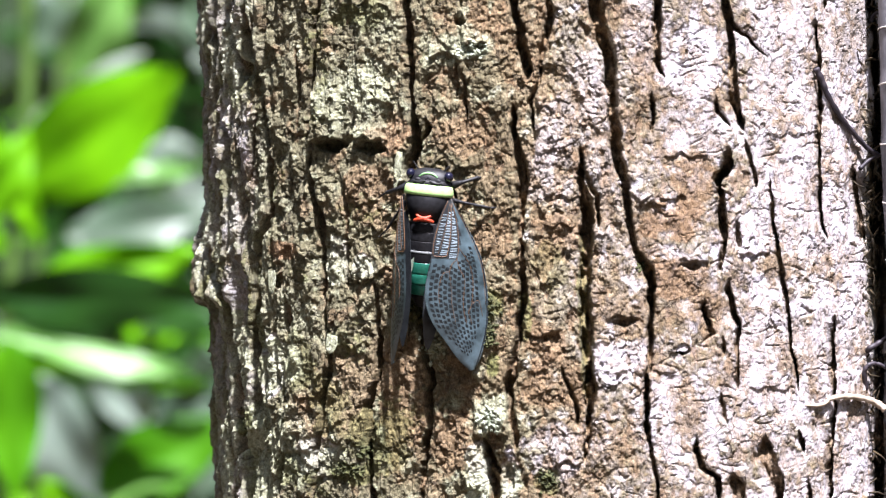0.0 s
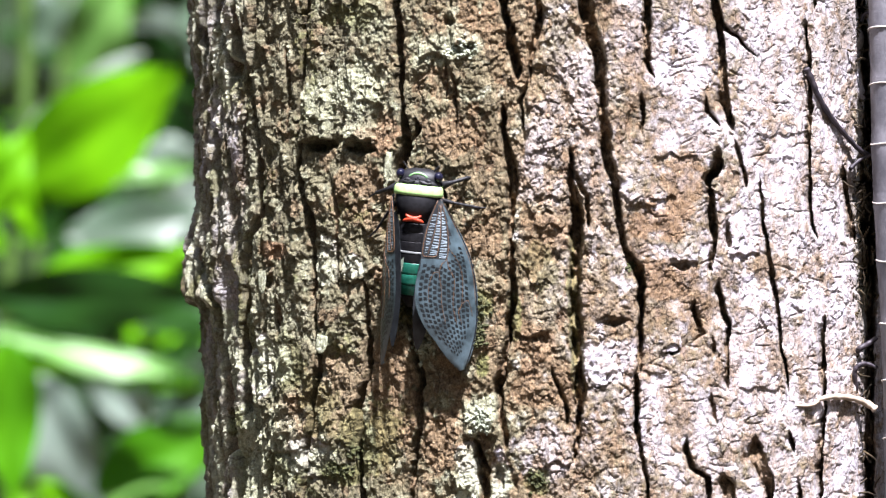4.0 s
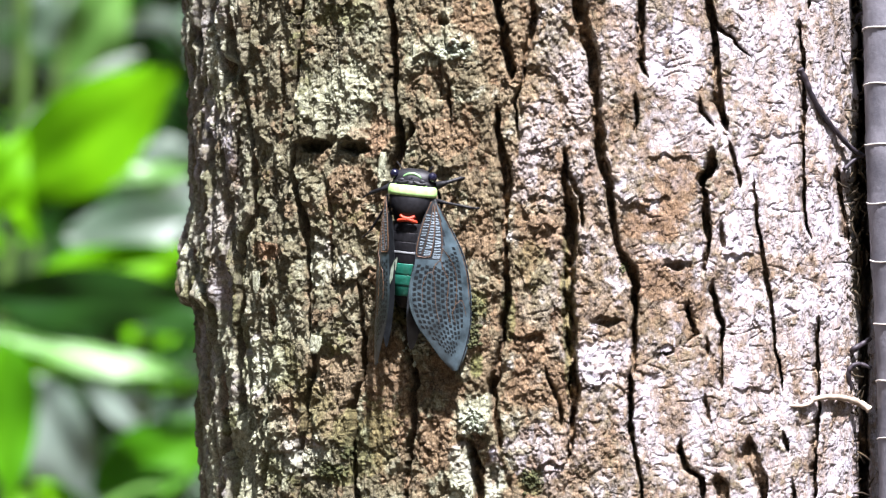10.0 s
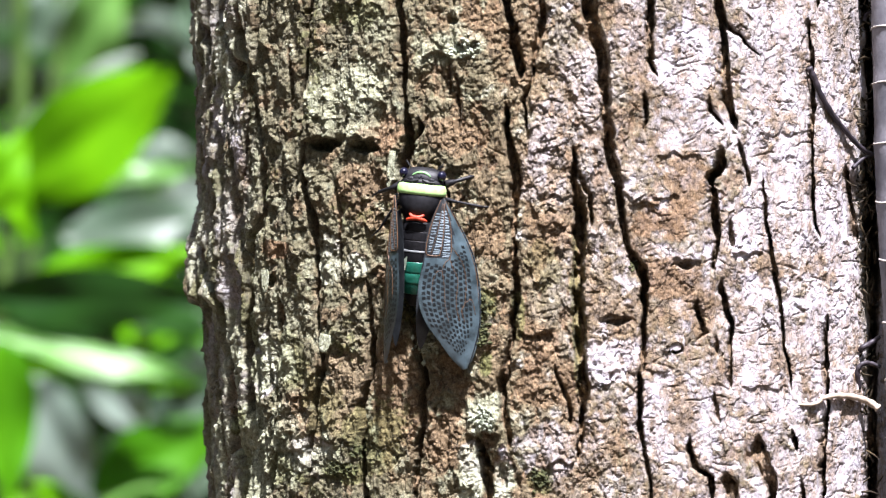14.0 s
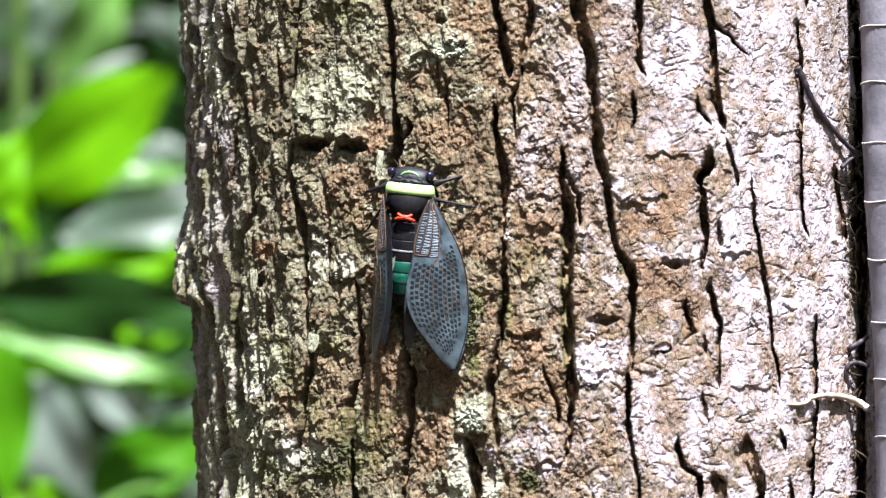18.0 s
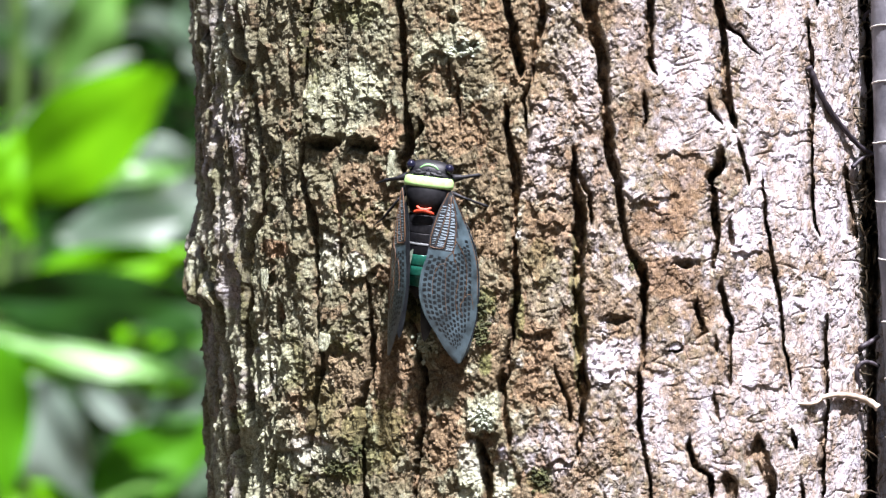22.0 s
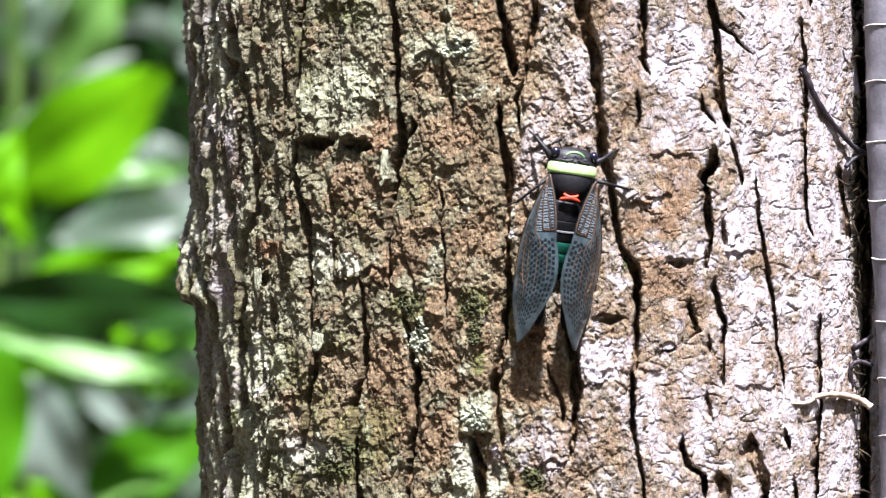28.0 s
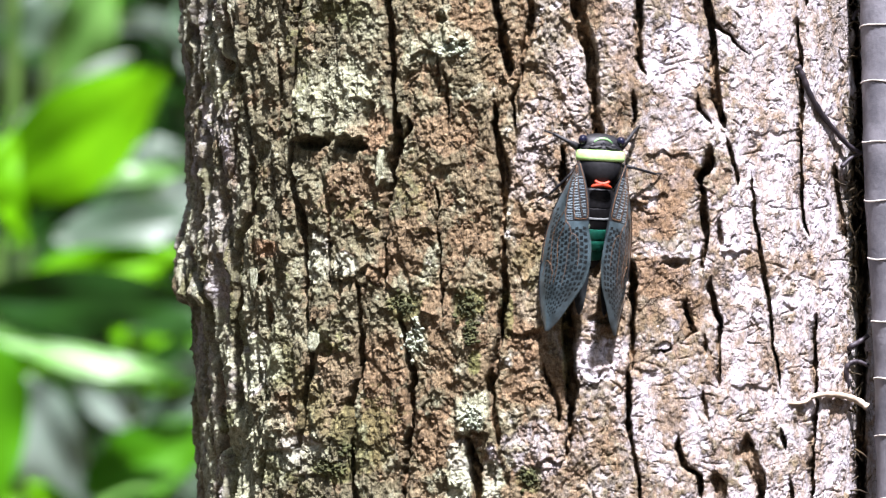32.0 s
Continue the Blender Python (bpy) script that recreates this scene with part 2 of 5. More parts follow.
def ball(bm, centre, size, u=18, v=12):
    bmesh.ops.create_uvsphere(bm, u_segments=u, v_segments=v, radius=1.0, matrix=Matrix.Translation(centre) @ Matrix.Diagonal((*size, 1)))


def bend(points, n):
    """A smooth line through points, in n steps a span."""
    pts = [Vector(p) for p in points]
    out = []
    for i in range(len(pts) - 1):
        p0, p1, p2, p3 = pts[max(i - 1, 0)], pts[i], pts[i + 1], pts[min(i + 2, len(pts) - 1)]
        for k in range(n):
            t = k / n
            out.append(0.5 * ((2 * p1) + (p2 - p0) * t + (2 * p0 - 5 * p1 + 4 * p2 - p3) * t * t + (3 * p1 - p0 - 3 * p2 + p3) * t ** 3))
    out.append(pts[-1])
    return out


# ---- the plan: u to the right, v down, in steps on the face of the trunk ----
def lean(z):
    """How far the trunk's axis leans aside at a height."""
    return (EYE_Z - z) * 0.022


def on_trunk(u, v, lift=0.0):
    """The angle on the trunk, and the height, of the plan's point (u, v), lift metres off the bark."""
    theta = 0.0
    for _ in range(30):
        y = RAD - (RAD + lift) * math.cos(theta)
        z = EYE_Z - (v - 441) * STEP * (DIST + y) / DIST
        x = (u - 784) * STEP * (DIST + y) / DIST - AXIS_X - lean(z)
        theta += 0.6 * (math.asin(max(-1, min(1, x / (RAD + lift)))) - theta)
    return theta, z


def trunk_point(theta, z, r=0.0):
    """The place r metres off the trunk's mean surface."""
    return Vector((AXIS_X + lean(z) + (RAD + r) * math.sin(theta), RAD - (RAD + r) * math.cos(theta), z))


# ---- noise on grids ----
rng = np.random.default_rng(7)
PERM = rng.permutation(256)
PERM = np.concatenate([PERM, PERM])
GRAD = np.stack([np.cos(np.arange(16) * np.pi / 8), np.sin(np.arange(16) * np.pi / 8)], 1).astype(np.float32)


def gnoise(x, y, seed=0):
    """Gradient noise, about -0.7 to 0.7."""
    x = (x + seed * 17.31).astype(np.float32)
    y = (y + seed * 9.73).astype(np.float32)
    xi, yi = np.floor(x).astype(np.int32), np.floor(y).astype(np.int32)
    fx, fy = x - xi, y - yi
    xi, yi = xi & 255, yi & 255
    a, b = PERM[xi], PERM[xi + 1]
    ux, uy = fx * fx * fx * (fx * (fx * 6 - 15) + 10), fy * fy * fy * (fy * (fy * 6 - 15) + 10)

    def corner(h, dx, dy):
        g = GRAD[h & 15]
        return g[..., 0] * dx + g[..., 1] * dy

    n0 = corner(PERM[a + yi], fx, fy) * (1 - ux) + corner(PERM[b + yi], fx - 1, fy) * ux
    n1 = corner(PERM[a + yi + 1], fx, fy - 1) * (1 - ux) + corner(PERM[b + yi + 1], fx - 1, fy - 1) * ux
    return n0 * (1 - uy) + n1 * uy


def fbm(x, y, octaves=3, seed=0):
    total, amp = 0, 1.0
    for o in range(octaves):
        total = total + amp * gnoise(x * 2 ** o, y * 2 ** o, seed + o)
        amp *= 0.5
    return total


def plates(x, y, seed):
    """Broken plates: for each point its plate's two random numbers, the way from its middle, and the nearness to its rim."""
    xi, yi = np.floor(x).astype(np.int32), np.floor(y).astype(np.int32)
    best = np.full(x.shape, 9.0, np.float32)
    second = best.copy()
    out = [np.zeros_like(best) for _ in range(4)]
    for i in (-1, 0, 1):
        for j in (-1, 0, 1):
            h = PERM[PERM[(xi + i + seed * 13) & 255] + ((yi + j + seed * 7) & 255)]
            h2 = PERM[h + 31]
            dx, dy = x - (xi + i + h / 255), y - (yi + j + h2 / 255)
            d = np.maximum(np.abs(dx), np.abs(dy)) * 0.6 + np.hypot(dx, dy) * 0.4
            near = d < best
            second = np.where(near, best, np.minimum(second, d))
            best = np.where(near, d, best)
            for o, v in zip(out, (PERM[h + 77] / 255, PERM[h + 140] / 255, dx, dy)):
                o[near] = v[near]
    return (*out, second - best)


def step01(a, b, x):
    t = np.clip((x - a) / (b - a), 0, 1)
    return t * t * (3 - 2 * t)


# ---- ground and distance ----
def build_ground():
    bm = bmesh.new()
    n = 60
    edges = [math.copysign(abs(k / n) ** 3 * 400, k) for k in range(-n, n + 1)]
    grid = [[bm.verts.new((x, y, -0.02 + (0.05 * noise.noise((x * 1.3, y * 1.3, 0)) if abs(x) < 12 and abs(y) < 12 else 0) )) for x in edges] for y in edges]
    for a, b in zip(grid, grid[1:]):
        for k in range(len(edges) - 1):
            bm.faces.new((a[k], a[k + 1], b[k + 1], b[k]))
    tagged(part("ground", bm, SOIL), "dark brown bare forest soil under the trees", "ground", kind="structure")


build_ground()


# ---- the trunk ----
FISSURES, LEDGES, GROWTHS = [], [], []


def fissure(depth, *line):
    """A main fissure of the bark: its depth in millimetres, and (u, v, width) downwards."""
    FISSURES.append((line, depth))


def ledge(u0, u1, v, height, reach):
    """A plate that ends in a raised lower edge, its height in millimetres; reach upwards."""
    LEDGES.append((u0, u1, v, height, reach))


def growth(kind, u, v, half_width, half_height, strength):
    GROWTHS.append((kind, u, v, half_width, half_height, strength))


LICHEN, BARE, MOSSY, CRUST_LIT = range(4)
fissure(6, (538, -40, 10), (535, 40, 10), (530, 130, 10), (520, 205, 12), (524, 260, 10), (527, 330, 9), (541, 380, 13), (546, 440, 8), (552, 560, 8), (561, 630, 9), (549, 730, 10), (539, 810, 9), (530, 930, 8))
fissure(7, (691, -40, 12), (697, 60, 16), (701, 120, 15), (705, 190, 14), (713, 240, 16), (703, 300, 16), (695, 350, 14), (688, 430, 9), (690, 520, 7))
fissure(6, (714, 560, 8), (730, 620, 12), (740, 680, 11), (737, 760, 10), (728, 815, 11), (713, 930, 9))
fissure(6.5, (640, 490, 6), (645, 560, 8), (645, 640, 13), (631, 730, 16), (629, 810, 12), (641, 930, 10))
fissure(7, (880, -40, 12), (888, 20, 14), (899, 75, 18), (908, 120, 16), (906, 150, 6))
fissure(6.5, (885, 180, 6), (887, 240, 14), (900, 295, 20), (903, 330, 18), (898, 390, 8), (901, 430, 7), (898, 470, 14), (904, 520, 13), (899, 580, 11), (888, 640, 10), (879, 690, 13), (889, 770, 13), (893, 810, 5))
fissure(5, (944, -40, 10), (950, 30, 12), (940, 85, 9), (934, 130, 8), (917, 180, 7), (922, 245, 5))
fissure(8, (1022, -40, 20), (1038, 45, 22), (1055, 110, 21), (1063, 190, 15), (1066, 250, 18), (1082, 320, 15), (1092, 400, 12), (1103, 445, 12), (1122, 472, 20), (1132, 510, 13), (1130, 570, 10), (1127, 650, 9), (1119, 720, 9), (1130, 800, 7), (1152, 930, 6))
fissure(8, (1003, 258, 5), (1006, 300, 11), (1012, 345, 17), (1015, 400, 18), (1015, 470, 19), (1013, 560, 18), (1019, 640, 18), (1022, 700, 16), (1020, 760, 10), (1011, 830, 6))
fissure(4, (1008, 295, 6), (1020, 315, 9), (1032, 345, 8), (1036, 415, 6))
fissure(6, (1135, -40, 12), (1140, 50, 12), (1142, 110, 9), (1152, 145, 4))
fissure(4, (1131, 160, 6), (1134, 200, 7), (1132, 250, 4))
fissure(7, (1256, -40, 16), (1262, 20, 17), (1270, 75, 12), (1271, 130, 13), (1276, 180, 18), (1288, 215, 14), (1294, 240, 6))
fissure(4, (1266, 30, 10), (1283, 55, 12), (1302, 68, 9), (1318, 85, 6), (1342, 106, 4))
fissure(3.5, (1240, 165, 4), (1247, 200, 7), (1262, 222, 8), (1266, 235, 4))
fissure(7, (1264, 258, 12), (1263, 300, 16), (1251, 335, 13), (1253, 385, 15), (1257, 430, 11), (1253, 495, 5))
fissure(5, (1291, 245, 5), (1303, 280, 10), (1313, 315, 8), (1315, 345, 4))
fissure(4, (1281, 385, 5), (1284, 420, 8), (1288, 450, 5))
fissure(5, (1338, 305, 4), (1344, 370, 6), (1350, 425, 7), (1361, 480, 9), (1370, 520, 9), (1372, 560, 6), (1376, 600, 7), (1388, 650, 6), (1392, 700, 4))
fissure(5, (1419, 30, 10), (1424, 90, 10), (1428, 180, 9), (1427, 260, 9), (1426, 340, 9), (1432, 395, 8), (1439, 430, 3))
fissure(4, (1436, -40, 8), (1442, 10, 9), (1440, 28, 5))
fissure(6, (1453, 555, 7), (1450, 610, 12), (1451, 660, 12), (1453, 720, 9), (1447, 790, 9), (1443, 930, 8))
fissure(26, (1510, -40, 16), (1523, 60, 18), (1530, 180, 18), (1532, 270, 26), (1530, 350, 42), (1532, 440, 44), (1534, 520, 36), (1534, 600, 24), (1532, 720, 22), (1530, 930, 22))
fissure(7, (1490, 290, 6), (1494, 340, 14), (1500, 400, 16), (1506, 440, 10))
fissure(6, (1270, 490, 7), (1269, 520, 13), (1279, 560, 14), (1286, 580, 9), (1284, 660, 8), (1283, 700, 5))
fissure(4, (1222, 525, 5), (1228, 560, 10), (1241, 592, 9), (1217, 612, 5))
fissure(4, (1254, 590, 6), (1258, 640, 7))
fissure(7, (1330, 770, 8), (1334, 810, 30), (1347, 845, 28), (1356, 880, 16), (1362, 930, 8))
fissure(6, (1209, 770, 6), (1213, 800, 12), (1222, 830, 12), (1248, 848, 12), (1252, 900, 10))
fissure(6, (1274, 835, 10), (1283, 860, 26), (1290, 930, 16))
fissure(5, (1389, 758, 6), (1398, 785, 11), (1402, 810, 7))
fissure(4, (1407, 845, 6), (1412, 930, 8))
fissure(4, (1256, 690, 6), (1258, 730, 9), (1262, 762, 4))
fissure(3, (795, 120, 3), (800, 190, 5), (803, 255, 4))
fissure(2.5, (785, 95, 3), (785, 185, 4))
fissure(5, (732, 205, 6), (733, 235, 11), (722, 262, 8))
fissure(3, (588, 320, 3), (592, 400, 5), (590, 445, 4), (594, 520, 4))
fissure(3, (781, 320, 3), (785, 400, 4), (790, 500, 4), (797, 570, 4))
fissure(7, (832, 770, 6), (842, 795, 12), (851, 835, 19), (856, 930, 20))
fissure(4.5, (379, -40, 7), (388, 60, 8), (398, 130, 8), (397, 240, 6))
fissure(4, (412, -20, 5), (406, 60, 7), (404, 120, 5))
fissure(6, (448, -20, 6), (443, 60, 8), (441, 150, 7), (446, 220, 8), (452, 300, 9), (452, 380, 14), (436, 425, 15), (426, 480, 13), (420, 560, 9), (418, 640, 9), (425, 700, 9), (418, 740, 5))
fissure(6, (343, 30, 5), (352, 150, 8), (348, 250, 6), (346, 340, 6), (339, 420, 11), (352, 470, 13), (372, 520, 11), (378, 600, 9), (382, 660, 11), (391, 725, 26), (396, 765, 22), (384, 810, 8), (380, 930, 5))
fissure(4, (367, 330, 4), (365, 390, 12), (356, 430, 8))
fissure(4, (487, 520, 6), (486, 565, 10), (482, 605, 6))
fissure(3, (481, 640, 3), (483, 760, 4), (475, 860, 6), (470, 930, 4))
fissure(3, (425, 20, 4), (424, 120, 5), (428, 200, 4), (422, 300, 5), (405, 360, 5))
fissure(2.5, (500, 70, 4), (505, 160, 5), (498, 240, 4))
fissure(2, (735, 560, 4), (760, 640, 3))
fissure(3.5, (968, 640, 4), (985, 690, 7), (997, 720, 8), (1000, 770, 4))
ledge(528, 582, 248, 4.0, 90)
ledge(584, 612, 240, 0.8, 60)
ledge(606, 652, 246, 3.6, 60)
ledge(1048, 1106, 562, 2.6, 45)
ledge(1150, 1232, 274, 1.8, 60)
ledge(1283, 1345, 452, 2.2, 60)
ledge(1140, 1196, 350, 2.0, 40)
ledge(738, 790, 100, 2.2, 40)
ledge(793, 842, 80, 2.4, 50)
ledge(562, 592, 622, 1.8, 30)
ledge(905, 962, 592, 1.8, 30)
ledge(815, 880, 772, 2.5, 60)
ledge(676, 700, 330, 2.2, 60)
ledge(1100, 1160, 362, 1.8, 30)
ledge(1160, 1200, 620, 2.0, 36)
ledge(1180, 1232, 462, 2.2, 40)
ledge(940, 1000, 400, 1.6, 30)
ledge(470, 530, 800, 1.5, 40)
ledge(640, 700, 480, 1.5, 40)
ledge(960, 1010, 350, 1.3, 40)
ledge(600, 640, 500, 1.8, 60)
ledge(1090, 1180, 660, 1.2, 50)
ledge(1300, 1390, 690, 1.4, 50)
ledge(1330, 1420, 240, 1.0, 60)
ledge(730, 790, 420, 1.2, 35)
ledge(960, 1010, 820, 2.0, 40)
ledge(540, 600, 840, 1.6, 40)
growth(LICHEN, 612, 180, 84, 78, 0.85)
growth(LICHEN, 570, 465, 24, 48, 1.0)
growth(LICHEN, 618, 474, 26, 20, 0.8)
growth(LICHEN, 455, 655, 46, 34, 0.9)
growth(LICHEN, 540, 815, 66, 34, 0.8)
growth(LICHEN, 576, 604, 15, 18, 1.0)
growth(LICHEN, 770, 90, 40, 26, 0.8)
growth(LICHEN, 797, 50, 12, 44, 0.8)
growth(LICHEN, 832, 80, 18, 24, 0.9)
growth(LICHEN, 845, 735, 36, 40, 0.9)
growth(LICHEN, 822, 845, 22, 60, 1.0)
growth(CRUST_LIT, 822, 840, 18, 62, 1.0)
growth(CRUST_LIT, 880, 850, 18, 54, 1.0)
growth(LICHEN, 470, 650, 46, 46, 1.0)
growth(LICHEN, 430, 800, 50, 110, 0.9)
growth(LICHEN, 390, 640, 26, 90, 0.8)
growth(LICHEN, 500, 790, 40, 80, 0.8)
growth(LICHEN, 385, 100, 26, 90, 0.8)
growth(CRUST_LIT, 545, 800, 40, 26, 0.9)
growth(LICHEN, 880, 860, 24, 40, 0.9)
growth(LICHEN, 735, 90, 16, 40, 0.6)
growth(LICHEN, 745, 605, 22, 36, 0.9)
growth(LICHEN, 690, 300, 10, 36, 0.9)
growth(LICHEN, 500, 560, 40, 50, 0.5)
growth(LICHEN, 440, 580, 20, 60, 0.4)
growth(LICHEN, 700, 815, 16, 30, 0.7)
growth(LICHEN, 640, 50, 50, 40, 0.45)
growth(BARE, 600, 690, 56, 90, 0.5)
growth(BARE, 685, 720, 50, 120, 0.75)
growth(BARE, 668, 235, 36, 46, 0.9)
growth(BARE, 800, 245, 46, 36, 0.7)
growth(BARE, 845, 420, 44, 50, 0.7)
growth(BARE, 635, 345, 60, 60, 0.6)
growth(BARE, 940, 605, 44, 40, 0.8)
growth(BARE, 950, 415, 60, 40, 0.8)
growth(BARE, 1090, 385, 40, 40, 0.5)
growth(BARE, 1170, 385, 60, 44, 1.0)
growth(BARE, 1205, 320, 46, 46, 0.9)
growth(BARE, 1225, 540, 44, 60, 0.8)
growth(BARE, 1120, 130, 30, 70, 0.7)
growth(BARE, 930, 640, 30, 30, 0.9)
growth(BARE, 1175, 490, 60, 50, 0.95)
growth(BARE, 530, 745, 40, 60, 0.6)
growth(BARE, 780, 790, 50, 70, 0.7)
growth(BARE, 690, 640, 50, 60, 0.6)
growth(BARE, 478, 442, 26, 18, 1.0)
growth(BARE, 1060, 510, 50, 50, 0.5)
growth(BARE, 970, 690, 66, 44, 0.8)
growth(BARE, 740, 440, 60, 60, 0.6)
growth(BARE, 830, 40, 50, 50, 0.7)
growth(BARE, 780, 560, 30, 60, 0.7)
growth(BARE, 1110, 560, 50, 60, 0.6)
growth(BARE, 1250, 640, 40, 60, 0.5)
growth(BARE, 620, 720, 40, 50, 0.5)
growth(BARE, 690, 480, 34, 40, 0.7)
growth(BARE, 880, 60, 40, 60, 0.5)
growth(BARE, 800, 660, 40, 40, 0.6)
growth(BARE, 1190, 580, 40, 40, 0.5)
growth(BARE, 1020, 600, 60, 60, 0.3)
growth(BARE, 1490, 60, 40, 80, 0.4)
growth(MOSSY, 650, 780, 60, 60, 0.5)
growth(MOSSY, 500, 640, 40, 60, 0.4)
growth(MOSSY, 560, 720, 40, 60, 0.4)
growth(MOSSY, 950, 470, 36, 50, 0.3)
growth(MOSSY, 845, 545, 30, 36, 0.7)
growth(MOSSY, 730, 545, 34, 34, 0.6)
growth(MOSSY, 620, 30, 60, 26, 0.5)
growth(MOSSY, 945, 855, 24, 24, 0.55)
growth(MOSSY, 598, 836, 40, 22, 0.6)
growth(MOSSY, 398, 745, 18, 40, 0.8)
growth(MOSSY, 432, 560, 14, 150, 0.5)
growth(MOSSY, 1520, 440, 16, 300, 0.25)
growth(MOSSY, 905, 560, 12, 50, 0.6)
growth(MOSSY, 1010, 560, 10, 130, 0.5)
growth(MOSSY, 850, 650, 14, 24, 0.8)
growth(MOSSY, 485, 830, 30, 30, 0.5)
growth(MOSSY, 366, 330, 26, 90, 0.35)
# patches on the left limb: pale crust with skylight put into its colour
growth(CRUST_LIT, 383, 70, 22, 90, 1.0)
growth(CRUST_LIT, 372, 200, 14, 70, 0.8)
growth(CRUST_LIT, 408, 230, 12, 60, 0.6)
growth(CRUST_LIT, 385, 560, 12, 90, 0.6)
growth(CRUST_LIT, 460, 650, 46, 52, 0.95)
growth(CRUST_LIT, 572, 462, 24, 46, 0.8)
growth(CRUST_LIT, 620, 472, 24, 20, 0.6)
growth(CRUST_LIT, 545, 820, 44, 30, 0.6)
growth(CRUST_LIT, 980, 250, 62, 110, 0.45)
growth(CRUST_LIT, 1070, 640, 52, 46, 1.0)
growth(CRUST_LIT, 1200, 110, 62, 66, 1.0)
growth(CRUST_LIT, 1310, 415, 40, 44, 1.0)
growth(CRUST_LIT, 1460, 400, 60, 150, 0.9)
growth(CRUST_LIT, 1370, 300, 60, 170, 0.8)
growth(CRUST_LIT, 1110, 50, 30, 100, 0.6)
growth(CRUST_LIT, 1030, 150, 30, 80, 0.5)
growth(CRUST_LIT, 1050, 330, 24, 120, 0.4)
growth(CRUST_LIT, 1180, 740, 90, 80, 0.8)
growth(CRUST_LIT, 1340, 640, 90, 80, 0.7)
growth(CRUST_LIT, 1480, 640, 40, 160, 0.7)
growth(CRUST_LIT, 1370, 90, 60, 110, 0.7)
growth(CRUST_LIT, 940, 320, 40, 50, 0.4)
growth(CRUST_LIT, 960, 800, 60, 60, 0.5)
growth(CRUST_LIT, 1210, 230, 60, 60, 0.6)
growth(CRUST_LIT, 1480, 120, 50, 110, 0.4)


def spread(lo, a, b, hi, n_lo, n_mid, n_hi, power=1.7):
    """A line of stations: close between a and b, ever wider towards lo and hi."""
    left = a - (a - lo) * (np.arange(n_lo, 0, -1) / n_lo) ** power
    right = b + (hi - b) * (np.arange(1, n_hi + 1) / n_hi) ** power
    return np.concatenate([left, np.linspace(a, b, n_mid), right])


SURFACE = {}


def bark_top(theta, z, half=0.002):
    """How far the bark's highest point near a place stands off the mean surface."""
    i0, i1 = np.searchsorted(SURFACE["th"], (theta - half / RAD, theta + half / RAD))
    j0, j1 = np.searchsorted(SURFACE["zs"], (z - half, z + half))
    return float(np.quantile(SURFACE["r"][j0:j1 + 1, i0:i1 + 1], 0.8)) - RAD


